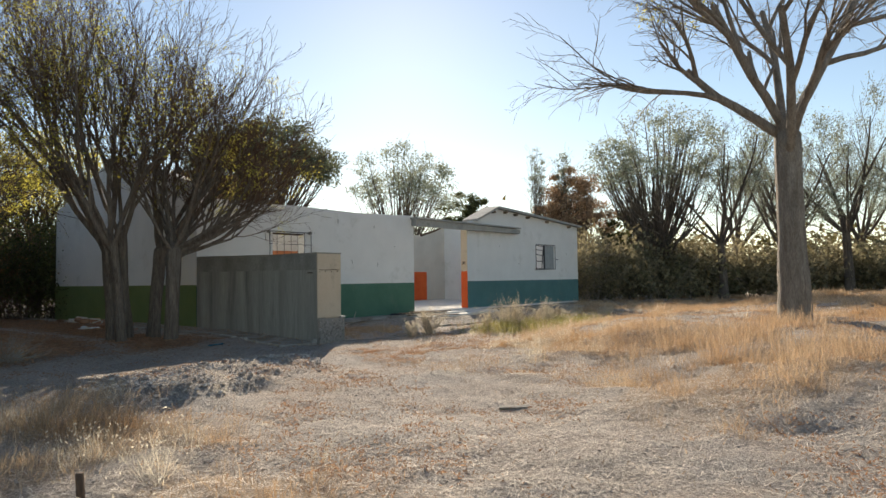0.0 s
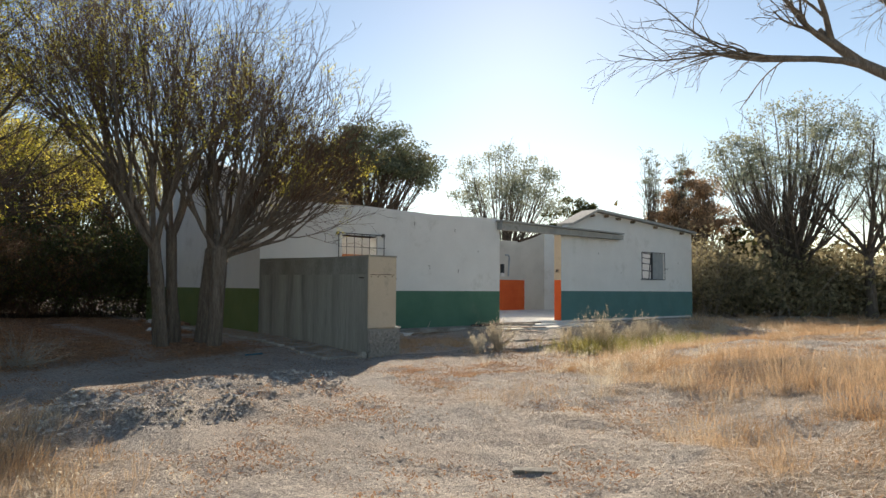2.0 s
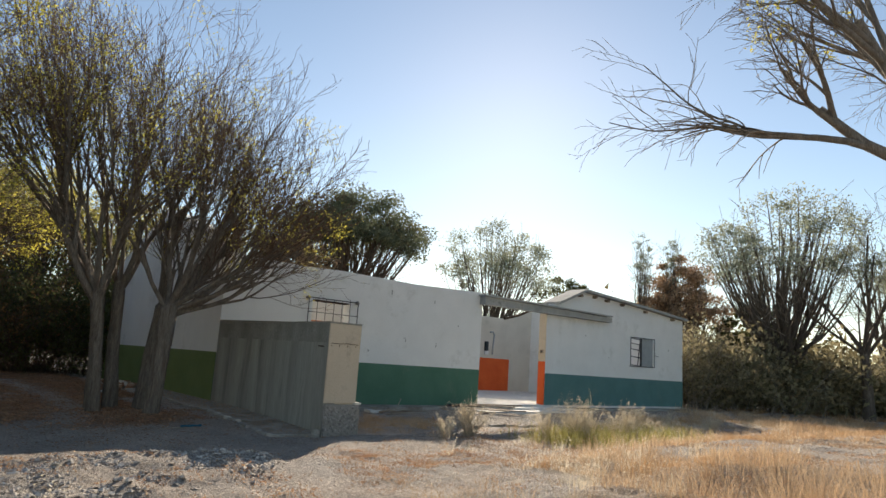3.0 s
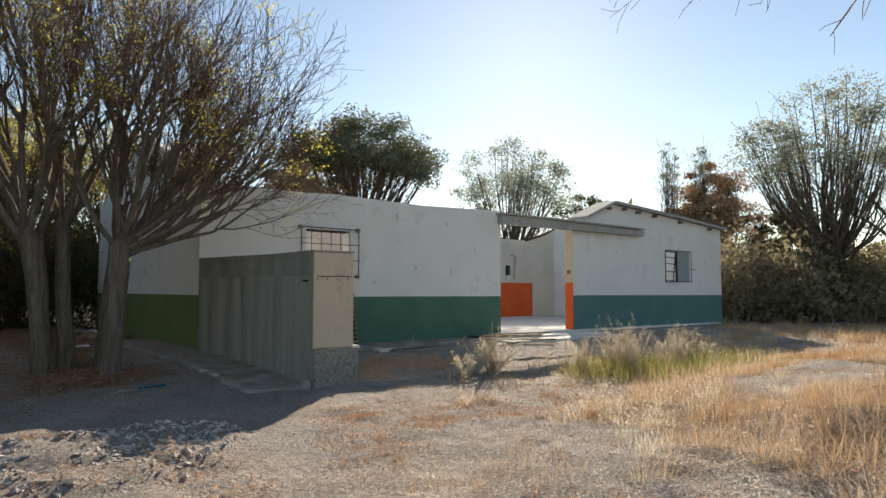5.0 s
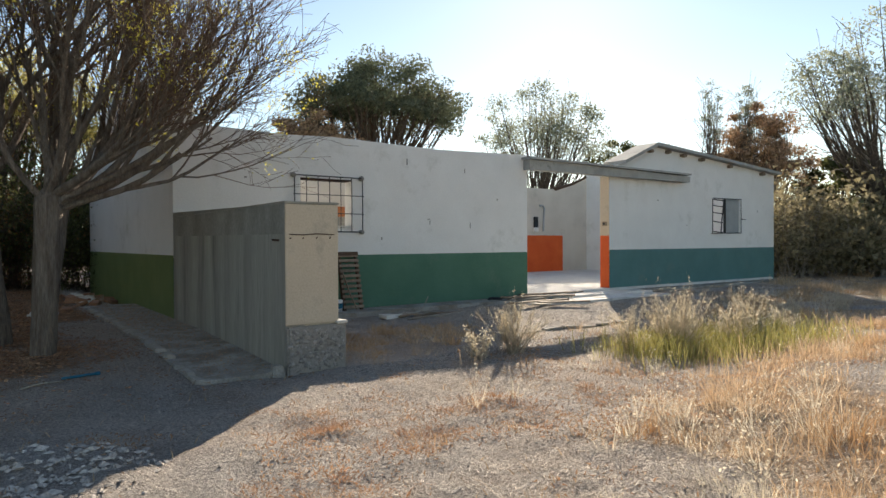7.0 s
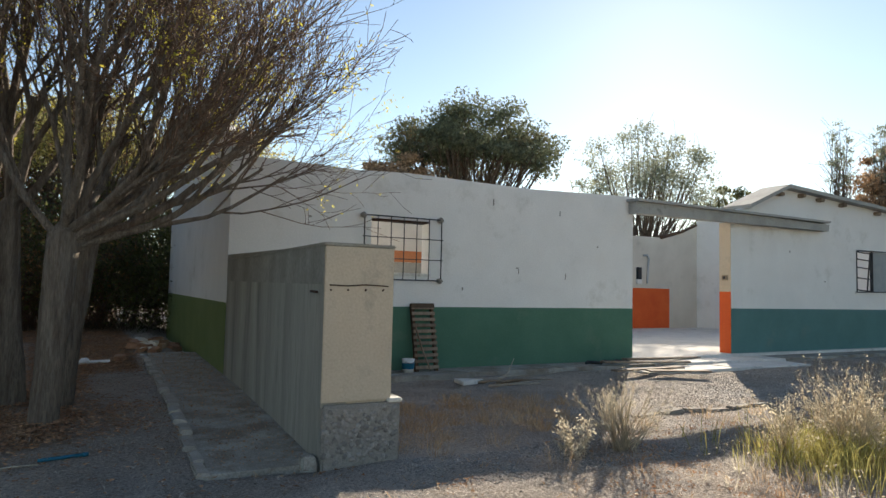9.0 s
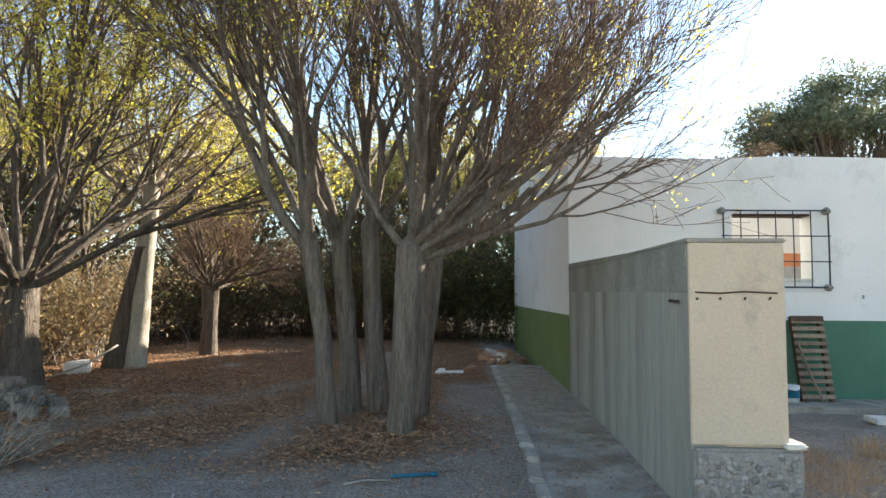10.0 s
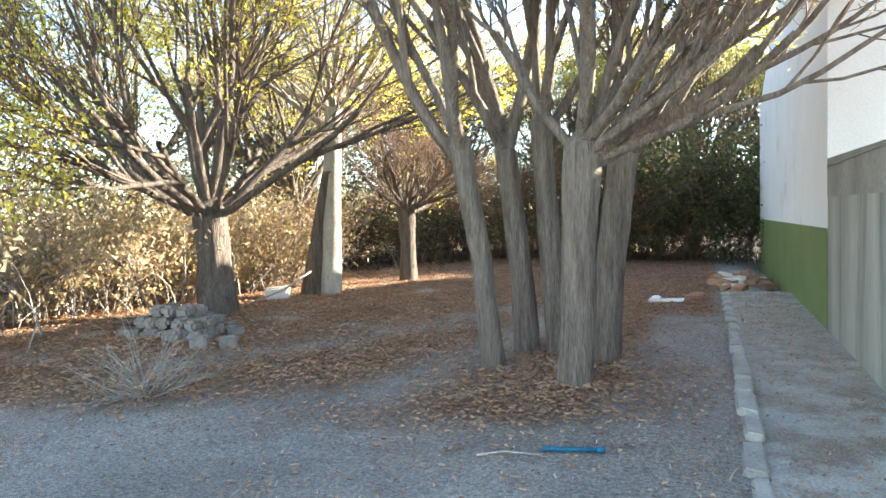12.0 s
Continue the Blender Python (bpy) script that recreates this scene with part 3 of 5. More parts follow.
def vase_tree(label, seed, base, trunk, radii, limbs, lens, counts, ups, twig_mat, bark, leaves, leaf_size=0.045, lean=(0, 0, 0), group="", leafy=0.5, low=0.25, spread=(10, 30)):
    """A pollard-like tree: stout limbs from the trunk's head that fork again and again into long rising whips, leaves in loose clusters."""
    rng = np.random.default_rng(seed)
    x, y = base
    root = empty("tree", (x, y, gz(x, y)))
    pts = [(0, 0, -0.12)] + list(trunk)
    knob = Vector(pts[-1]) + (Vector(pts[-1]) - Vector(pts[-2])).normalized() * radii[-1] * 0.9
    part_mesh("trunk", trunk_mesh("trunk", pts + [knob], [radii[0] * 1.3] + list(radii) + [radii[-1] * 0.35], bark, sides=18, seed=seed, rough=0.13), root)
    head, below, n = np.array(pts[-1], float), np.array(pts[-2], float), limbs[0]
    az = (np.arange(n) + rng.uniform(-0.3, 0.3, n)) * 2 * np.pi / n + rng.random() * 6.28
    el = np.radians(rng.uniform(limbs[1], limbs[2], n))
    d = np.stack([np.cos(az) * np.cos(el), np.sin(az) * np.cos(el), np.sin(el)], -1) + np.array(lean)
    start = head - (head - below) * rng.uniform(0.0, low, (n, 1)) - unit(d) * radii[-1] * 0.3
    r1 = radii[-1] * limbs[3] * rng.uniform(0.75, 1.15, n)
    L1 = grow(rng, start, d, lens[0] * rng.uniform(0.7, 1.25, n), r1, r1 * 0.62, 7, ups[0], 0.07)
    L2 = fork(rng, *L1, counts[0], 0.42, 1.0, spread, (lens[1] * 0.8, lens[1] * 1.3), 7, ups[1], 0.07, 0.72, None, 0.5)
    L3 = fork(rng, *L2, counts[1], 0.25, 1.0, (8, 30), (lens[2] * 0.8, lens[2] * 1.3), 8, ups[1], 0.09, 0.62, None, 0.4)
    L4 = fork(rng, *L3, counts[2], 0.2, 1.0, (12, 42), (0.45, 0.9), 7, ups[2], 0.11, 0.6, None, 0.4)
    L5 = fork(rng, *L4, counts[3], 0.2, 1.0, (18, 55), (0.25, 0.55), 4, ups[2], 0.16, 0.7, None, 0.5)
    c = counts[0]
    for i in range(n):
        limb = part_mesh("limb", tubes([(L1[0][i:i + 1], L1[1][i:i + 1])], "limb", bark, 9), root)
        for j in range(c):
            k = i * c + j
            part_mesh("branch", tubes([(L2[0][k:k + 1], L2[1][k:k + 1])], "branch", bark, 7), limb)
    tagged(part_mesh("twig_crown", tubes([L3], "twig_crown", bark, 5, 0.004), root), kind="stuff")
    tagged(part_mesh("twig_crown", tubes([L4, L5], "twig_crown", twig_mat, 3, 0.0034), root), kind="stuff")
    if leaves:
        on = rng.random(len(L3[0])) < leafy
        mid, fine = L4[0][np.repeat(on, counts[2])], L5[0][np.repeat(on, counts[2] * counts[3])]
        knots = along(rng, mid, max(4, leaves // 40), 0.04)
        n1 = int(leaves * 0.65)
        lumps = knots[rng.integers(0, len(knots), n1)] + rng.normal(0, leaf_size * 2.0, (n1, 3))
        at = np.concatenate([lumps, along(rng, fine, leaves - n1, leaf_size * 0.4)])
        part_mesh("crown", leaf_quads(rng, at, leaf_size, "crown", YLEAF), root, "sparse yellowing leaves")
    return tagged(root, label, "tree", group)


def leafy_tree(name, label, seed, base, height, trunk_h, spread, blobs, leaves, size, leaf_mat, bark, r=0.2, flat=0.6, twig=TWIG):
    """An evergreen or full-leaved tree: branching frame with many leaves in uneven clumps round its ends."""
    rng = np.random.default_rng(seed)
    x, y = base
    root = empty(name, (x, y, gz(x, y)))
    part_mesh("trunk", trunk_mesh("trunk", [(0, 0, -0.1), (0.1, 0.05, trunk_h * 0.5), (0.05, 0.15, trunk_h)], [r * 1.3, r, r * 0.8], bark, 10, seed), root)
    n = blobs
    ang, rad = rng.random(n) * 6.283, np.sqrt(rng.random(n)) * spread
    top = trunk_h + (height - trunk_h) * (0.3 + 0.7 * np.sqrt(np.maximum(0, 1 - (rad / spread) ** 2 * flat)) * rng.uniform(0.35, 1.0, n))
    C = np.stack([np.cos(ang) * rad, np.sin(ang) * rad, top], -1)
    start = np.array([[0.05, 0.15, trunk_h]]) - np.array([[0, 0, 1]]) * rng.uniform(0, trunk_h * 0.35, (n, 1))
    P = np.stack([start * (1 - t) + C * t + np.array([0, 0, -0.12 * height]) * t * (1 - t) * 2 for t in np.linspace(0, 1, 6)], 1)
    P[:, 1:-1] += rng.normal(0, 0.12, (n, 4, 3))
    R = np.linspace(r * 0.4, r * 0.06, 6)[None].repeat(n, 0)
    L3 = fork(rng, P, R, 6, 0.45, 1.0, (20, 60), (0.15, 0.32), 4, 0.1, 0.1, 0.5)
    part_mesh("branch_frame", tubes([(P, R)], "branch_frame", bark, 5), root)
    tagged(part_mesh("twig_crown", tubes([L3], "twig_crown", twig, 3, 0.009), root), kind="stuff")
    cs = np.maximum(spread, 1.3) * rng.uniform(0.10, 0.26, n)
    b = rng.integers(0, n, leaves)
    off = unit(rng.normal(0, 1, (leaves, 3))) * (rng.random((leaves, 1)) ** 0.5) * cs[b][:, None] * np.array([1.25, 1.25, 0.75])
    part_mesh("crown", leaf_quads(rng, C[b] + off, size, "crown", leaf_mat, 0.2, 0.5), root)
    tagged(root, label, "tree")
    return root


def thicket(name, label, seed, line, n_stems, height, width, leaves, leaf_mat, leaf_size=0.06, stem_mat=GREYTWIG, branch=3, category="hedge", leaf_low=0.25, r=0.009):
    """A hedge or brush row: many thin bowed stems with side twigs and leaves along a line of the plan."""
    rng = np.random.default_rng(seed)
    pts = np.array(line, float)
    seg = np.linalg.norm(pts[1:] - pts[:-1], axis=1)
    cum = np.r_[0, np.cumsum(seg)] / seg.sum()
    t = rng.random(n_stems)
    X = np.interp(t, cum, pts[:, 0]) + rng.normal(0, width * 0.4, n_stems)
    Y = np.interp(t, cum, pts[:, 1]) + rng.normal(0, width * 0.4, n_stems)
    ox, oy = pts[0]
    Z = ground_z(X, Y)
    S = np.stack([X - ox, Y - oy, Z - 0.03], -1)
    d = np.stack([rng.normal(0, 0.35, n_stems), rng.normal(0, 0.35, n_stems), np.ones(n_stems)], -1)
    hvar = height * (0.62 + 0.55 * value_noise(t * seg.sum() * 0.9, np.full(n_stems, seed * 1.7), 40)) * rng.uniform(0.6, 1.08, n_stems)
    rr = np.full(n_stems, r) * rng.uniform(0.6, 1.6, n_stems)
    A = grow(rng, S, d, hvar, rr, rr * 0.4, 7, -0.25, 0.2)
    Bq = fork(rng, *A, branch, 0.25, 1.0, (20, 60), (0.25, 0.5), 4, 0.0, 0.14, 0.6)
    root = empty(name, (ox, oy, 0))
    part_mesh("stems", tubes([A, Bq], "stems", stem_mat, 3), root)
    at = np.concatenate([along(rng, Bq[0], int(leaves * 0.75), leaf_size * 1.6), along(rng, A[0][:, 2:], leaves - int(leaves * 0.75), leaf_size * 2)])
    at = at[at[:, 2] > leaf_low * height * rng.random(len(at))]
    part_mesh("foliage", leaf_quads(rng, at, leaf_size, "foliage", leaf_mat, 0.2, 0.5), root)
    tagged(root, label, category, kind="stuff")
    return root


def blades(rng, X, Y, h, w, bend, name, mat):
    """Grass: each blade two tapering pieces that lean over."""
    n = len(X)
    Z = ground_z(X, Y) - 0.01
    a = rng.random(n) * 6.283
    lean = np.stack([np.cos(a), np.sin(a)], -1) * (rng.uniform(0.1, 1.0, n) * bend)[:, None]
    a2 = rng.random(n) * 6.283
    side = np.stack([np.cos(a2), np.sin(a2), np.zeros(n)], -1) * (w * rng.uniform(0.6, 1.4, n))[:, None] * 0.5
    base = np.stack([X, Y, Z], -1)
    mid = base + np.concatenate([lean * h[:, None] * 0.35, (h * 0.62)[:, None]], 1)
    tip = base + np.concatenate([lean * h[:, None], (h * rng.uniform(0.75, 1.0, n))[:, None]], 1)
    V = np.stack([base - side, base + side, mid + side * 0.7, mid - side * 0.7, tip], 1).reshape(-1, 3)
    i = np.arange(n)[:, None] * 5
    F = np.concatenate([i + np.array([[0, 1, 2]]), i + np.array([[0, 2, 3]]), i + np.array([[3, 2, 4]])])
    return fast_mesh(name, V, F, mat)


def tufts(rng, CX, CY, per, height, radius, w, bend, name, mat):
    """Grass in tufts: blades spring from each centre and lean outwards."""
    n = len(CX) * per
    cx, cy, hh, rr = CX.repeat(per), CY.repeat(per), height.repeat(per), radius.repeat(per)
    an, q = rng.random(n) * 6.283, np.sqrt(rng.random(n))
    X, Y = cx + np.cos(an) * q * rr, cy + np.sin(an) * q * rr
    h = hh * rng.uniform(0.35, 1.1, n) * (1.1 - 0.5 * q)
    an = an + rng.normal(0, 0.6, n)
    lean = np.stack([np.cos(an), np.sin(an)], -1) * ((0.15 + q) * bend * rng.uniform(0.3, 1.3, n) * h)[:, None]
    base = np.stack([X, Y, ground_z(X, Y) - 0.015], -1)
    a2 = rng.random(n) * 6.283
    side = np.stack([np.cos(a2), np.sin(a2), np.zeros(n)], -1) * (w.repeat(per) * rng.uniform(0.6, 1.4, n))[:, None] * 0.5
    mid = base + np.concatenate([lean * 0.35, (h * 0.6)[:, None]], 1)
    tip = base + np.concatenate([lean, (h * rng.uniform(0.6, 1.0, n))[:, None]], 1)
    V = np.stack([base - side, base + side, mid + side * 0.7, mid - side * 0.7, tip], 1).reshape(-1, 3)
    i = np.arange(n)[:, None] * 5
    F = np.concatenate([i + np.array([[0, 1, 2]]), i + np.array([[0, 2, 3]]), i + np.array([[3, 2, 4]])])
    return fast_mesh(name, V, F, mat)


# ---------------------------------------------------------------- ground and building
ground()


def wall_open(name, x0, x1, y0, y1, top, openings, band, band_mat, wall_mat, label):
    """A wall along x with a painted band below: pieces round its openings, band 3 mm proud."""
    root = empty(name, (x0, y0, 0))
    rects, xs = [], [x0]
    for a, b, c, d in openings:
        rects += [(xs[-1], a, -0.25, None), (a, b, -0.25, c), (a, b, d, None)]
        xs.append(b)
    rects.append((xs[-1], x1, -0.25, None))

    def top_at(x):
        for (xa, za), (xb, zb) in zip(top, top[1:]):
            if xa <= x <= xb:
                return za + (zb - za) * (x - xa) / (xb - xa)
        return top[-1][1]
    for a, b, c, d in rects:
        if d is None:
            prof = [(a, c), (b, c), (b, top_at(b))] + [(x, z) for x, z in reversed(top) if a < x < b] + [(a, top_at(a))]
        else:
            prof = [(a, c), (b, c), (b, d), (a, d)]
        bm = prism_y([(p - x0, q) for p, q in prof], 0, y1 - y0)
        part("masonry", bm, wall_mat, root)
    if band:
        part("painted_band", box(0, x1 - x0, -0.004, 0.05, -0.2, band), band_mat, root, "painted lower band of the wall")
    return tagged(root, label, "wall", kind="structure")


T = 0.3
DOOR0, DOOR1, END, BACK = 8.06, 11.08, 19.83, 8.2
wall_open("wall_front_left", 0.0, DOOR0, 0.0, T, [(0, 3.62), (0.33, 3.6), (0.36, 3.27), (2, 3.24), (2.9, 3.28), (5.4, 3.24), (DOOR0, 3.32)], [(2.26, 3.34, 1.57, 2.47)],
          1.0, GREEN, WHITE, "whitewashed wall with green lower band and ragged top")
wall_open("wall_front_right", DOOR1, END, 0.0, T, [(DOOR1, 3.2), (11.6, 3.38), (12.95, 3.94), (16.5, 3.74), (END, 3.52)], [(16.0, 17.58, 1.5, 2.57)],
          1.02, TEAL, WHITE, "whitewashed gable wall with teal lower band")
sw = empty("wall_side", (0, T, 0))
part("masonry", prism_x([(0, -0.25), (9.3 - T, -0.25), (9.3 - T, 3.6), (4.4, 4.95), (0, 3.7)], 0.0, T), WHITE, sw)
part("painted_band", box(-0.004, 0.05, -T + 0.0, 9.3 - T, -0.2, 1.04), OLIVE, sw, "olive green lower band")
tagged(sw, "whitewashed gable side wall with olive green lower band", "wall", kind="structure")
rw = empty("wall_back", (0, 0, 0))
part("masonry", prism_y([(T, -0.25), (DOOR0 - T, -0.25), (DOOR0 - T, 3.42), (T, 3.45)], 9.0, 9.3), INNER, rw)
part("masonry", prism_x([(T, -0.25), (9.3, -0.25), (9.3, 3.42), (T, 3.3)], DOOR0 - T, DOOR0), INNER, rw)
tagged(rw, "plain cream walls of the roofless room", "wall", kind="structure")
cw = empty("wall_court", (0, 0, 0))
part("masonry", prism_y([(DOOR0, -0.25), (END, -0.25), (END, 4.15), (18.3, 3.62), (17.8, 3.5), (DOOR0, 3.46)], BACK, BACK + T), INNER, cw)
part("masonry", prism_x([(T, -0.25), (BACK, -0.25), (BACK, 4.3), (T, 3.5)], END - T, END), WHITE, cw)
part("orange_band", box(12.0, 18.0, BACK - 0.004, BACK + 0.05, 0.0, 1.52), ORANGE, cw, "orange painted panel on the wall")
tagged(cw, "cream walls of the roofless court with an orange painted panel", "wall", kind="structure")
pw = empty("wall_partition", (0, 0, 0))
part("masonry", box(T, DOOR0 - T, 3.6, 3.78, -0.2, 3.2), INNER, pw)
part("ochre_panel", box(3.4, 6.2, 3.57, 3.61, 1.91, 2.17), OCHRE, pw, "faded orange strip")
part("grey_panel", box(3.4, 6.2, 3.57, 3.61, 1.4, 1.905), CONCRETE, pw, "grey unpainted strip")
tagged(pw, "cream inner wall with a faded orange strip, seen through the window", "wall", kind="structure")
fl = empty("floor", (0, 0, 0))
part("court_slab", box(DOOR0 - 0.1, END - T, -0.12, BACK, -0.3, 0.0, 0.01), SLABC, fl)
part("room_slab", box(T, DOOR0 - T, T, 9.0, -0.3, 0.0), SLABC, fl)
tagged(fl, "dusty pale concrete floor slab", "floor", kind="structure")

# reveal of the doorway: painted orange below, cream above
rv = empty("trim_doorway", (DOOR1, 0, 0))
part("orange_reveal", box(-0.012, 0.02, 0.004, T + 0.004, 0.0, 1.4), ORANGE, rv, "orange painted reveal")
part("cream_reveal", box(-0.010, 0.02, 0.004, T + 0.004, 1.4, 3.0), CREAM, rv, "cream painted reveal")
tagged(rv, "doorway reveal painted orange below and cream above", "trim", kind="structure")
sb = empty("switch_box", (DOOR1 - 0.012, 0.15, 1.72))
plate = part("plate", box(-0.03, 0.0, -0.07, 0.07, -0.06, 0.06, 0.006), WOOD, sb)
part("socket", box(-0.038, -0.03, -0.035, 0.035, -0.03, 0.03, 0.004), IRON, plate)
tagged(sb, "small dark switch box fixed on the doorway reveal", "switch box")

# concrete beam across the doorway
bm_beam = empty("concrete_beam", (7.93, -0.02, 2.95))
part("beam", prism_y([(0, 0), (6.5, 0.03), (6.52, 0.19), (4.3, 0.22), (0, 0.24)], -0.22, 0.0), EAVE, bm_beam)
part("top_slab", prism_y([(-0.05, 0.245), (6.45, 0.225), (6.47, 0.27), (-0.05, 0.3)], -0.3, 0.1), EAVE, bm_beam)
tagged(bm_beam, "weathered grey concrete beam and eave across the doorway", "beam")


def coping(name, pts, y0, y1, th, mat, label):
    root = empty(name, (0, 0, 0))
    for (xa, za), (xb, zb) in zip(pts, pts[1:]):
        part("slab", prism_y([(xa, za), (xb, zb), (xb, zb + th), (xa, za + th)], y0, y1), mat, root)
    return tagged(root, label, "roof edge", kind="structure")


coping("trim_gable", [(11.5, 3.345), (12.95, 3.945), (16.5, 3.745), (END + 0.1, 3.52)], -0.22, 0.55, 0.09, EAVE, "thin stained roof edge left along the gable wall")
rng = random.Random(5)
for i, x in enumerate((12.75, 13.6, 14.35, 15.3, 16.9, 18.9)):
    z = 3.94 - (x - 12.95) * 0.0615 if x > 12.95 else 3.86
    pe = part("purlin_end", box(x - 0.07, x + 0.07, -0.16, -0.002, z - 0.12, z - 0.03, 0.012, 0.012, rng), WOOD)
    tagged(pe, "dark broken timber purlin end under the roof edge", "purlin end", "purlin ends along the gable")
# loose timber on the court wall's broken top
tb = part("fallen_timber", rod([(17.5, BACK - 0.05, 3.5), (18.6, BACK - 0.02, 3.78), (19.6, BACK + 0.02, 4.14)], [0.07, 0.06, 0.05], 7), DARKWOOD)
tagged(tb, "dark fallen roof timber lying on the broken wall top", "timber")


# ---------------------------------------------------------------- windows
def grille(name, x0, x1, z0, z1, y, nv, nh, label, blobs=True):
    root = empty(name, (x0, y, z0))
    w, h = x1 - x0, z1 - z0
    for i in range(nv + 1):
        x = w * i / nv
        part("bar", rod([(x, 0.004 * (i % 2), 0), (x + 0.004, 0, h * 0.5), (x, 0, h)], 0.011 if i in (0, nv) else 0.008, 6), IRON, root)
    for j in range(nh + 1):
        z = h * j / nh
        part("crossbar", rod([(-0.03, -0.01, z), (w + 0.03, -0.01, z)], 0.011 if j in (0, nh) else 0.008, 6), IRON, root)
    if blobs:
        for k, (x, z) in enumerate(((0, h), (w, h), (w, 0), (0, 0))):
            bm = bmesh.new()
            bmesh.ops.create_icosphere(bm, subdivisions=2, radius=0.05)
            for v in bm.verts:
                v.co *= 1 + 0.35 * noise.noise(v.co * 30 + Vector((k, 0, 0)))
                v.co = Vector((v.co.x + x, v.co.y * 1.6 + 0.045, v.co.z + z))
            part("mortar_anchor", bm, MORTAR, root, "lump of mortar that holds the bars", True)
    return tagged(root, label, "window grille")


grille("window_grille", 2.1, 3.52, 1.45, 2.5, -0.1, 6, 3, "dark welded iron grille on mortar anchors before an empty window")
w1 = empty("window_1", (2.26, 0.0, 1.57))
part("lintel", box(0.0, 1.08, 0.02, T - 0.02, 0.872, 0.9, 0.008, 0.006, random.Random(2)), RUST, w1, "rusty lintel strip")
part("sill", box(-0.02, 1.1, -0.03, T, -0.05, 0.0, 0.01), SLABC, w1, "worn plaster sill")
tagged(w1, "empty window opening with a rusty lintel", "window", kind="structure")

w2 = empty("window_2", (16.0, 0.0, 1.5))
part("shutter", box(0.78, 1.58, 0.02, 0.07, 0.0, 1.07, 0.008), GREYBOARD, w2, "grey metal shutter panel")
part("frame_post", box(0.0, 0.05, -0.01, 0.06, 0.0, 1.07, 0.006), IRON, w2)
part("frame_post", box(0.73, 0.78, -0.01, 0.06, 0.0, 1.07, 0.006), IRON, w2)
for z in (0.02, 0.34, 0.62, 0.84, 1.03):
    part("bar", rod([(0.0, 0.02, z + 0.03), (0.4, 0.015, z), (0.76, 0.02, z - 0.01)], 0.016, 6), IRON, w2)
part("slanting_bar", rod([(0.72, 0.03, 1.05), (0.62, 0.03, 0.5), (0.55, 0.03, 0.0)], 0.02, 6), IRON, w2)
part("bottom_rail", rod([(-0.14, -0.06, -0.02), (1.6, -0.06, 0.0)], 0.013, 6), IRON, w2)
part("side_rail", rod([(1.59, -0.06, 0.0), (1.59, -0.06, 1.09)], 0.013, 6), IRON, w2)
part("top_rail", rod([(-0.05, -0.06, 1.08), (1.6, -0.06, 1.09)], 0.013, 6), IRON, w2)
part("hook", rod([(1.59, -0.05, 0.46), (1.85, -0.06, 0.44)], 0.012, 6), IRON, w2)
tagged(w2, "small window half barred and half closed with a grey metal shutter", "window", kind="structure")

# meter box and conduit on the court wall
mb = empty("meter_box", (16.35, BACK, 2.1))
mcase = part("case", box(-0.1, 0.08, -0.12, 0.0, -0.25, 0.2, 0.01), IRON, mb, "dark open meter case")
part("base", box(-0.12, 0.12, -0.1, 0.0, -0.42, -0.25, 0.01), PLASTICW, mcase, "white lower cover")
part("conduit", rod([(0.42, -0.05, -0.4), (0.46, -0.05, 0.2), (0.5, -0.05, 0.55), (0.4, -0.05, 0.68), (0.22, -0.05, 0.66)], 0.04, 8), GREYBOARD, mb, "bent grey conduit")
tagged(mb, "dark electric meter box with a bent grey conduit on the wall", "meter box")

# ---------------------------------------------------------------- concrete screen wall before the house
bl = empty("concrete_block_wall", (0.0, -4.72, -0.2))
sface = part("streaked_face", prism_x([(0.0, 0.0), (4.7, 0.0), (4.7, 1.95), (0.03, 1.86), (0.0, 1.83)], 0.0, 0.22), STREAK, bl, "rain-streaked grey concrete face")
part("plaster_core", box(0.222, 0.62, 0.004, 4.7, 0.3, 1.85, 0.012), CREAM, bl, "cream plastered end and back")
pfr = part("plaster_front", box(0.0, 0.622, -0.022, 0.0, 0.55, 1.855, 0.006), CREAM, bl, "smooth cream plaster")
part("cap", box(-0.015, 0.635, -0.03, 4.68, 1.857, 1.885, 0.008), CONCRETE, bl, "thin rough cement cap")
part("upper_pour", prism_x([(0.01, 1.53), (4.69, 1.56), (4.69, 1.945), (0.04, 1.853), (0.01, 1.82)], -0.007, 0.004), DAMP, bl, "darker damp upper pour of concrete")
for k, x in enumerate((0.05, 0.2, 0.36, 0.52)):
    part("bolt", rod([(x, -0.038, 1.485 + 0.004 * k), (x, -0.02, 1.485)], 0.008, 6), RUST, pfr)
part("rust_bar", rod([(0.04, -0.026, 1.527), (0.2, -0.028, 1.522), (0.36, -0.026, 1.534), (0.57, -0.027, 1.525)], 0.0055, 6), RUST, pfr, "thin rusty bar")
part("hook", rod([(-0.01, 0.28, 1.47), (-0.05, 0.22, 1.47), (-0.03, 0.1, 1.465)], 0.011, 6), RUST, sface)
tagged(bl, "stained grey concrete screen wall with a cream plastered end", "wall")
fb = empty("stone_footing", (0.0, -4.72, -0.2))
part("mortar", box(0.004, 0.70, -0.06, 0.75, -0.05, 0.53, 0.02), MORTAR, fb)
part("ledge", box(0.58, 0.72, -0.07, 0.7, 0.531, 0.565, 0.012), SLABC, fb, "pale cement ledge")
tagged(fb, "footing of round river stones set in mortar", "footing")
PENDING_STONES = fb

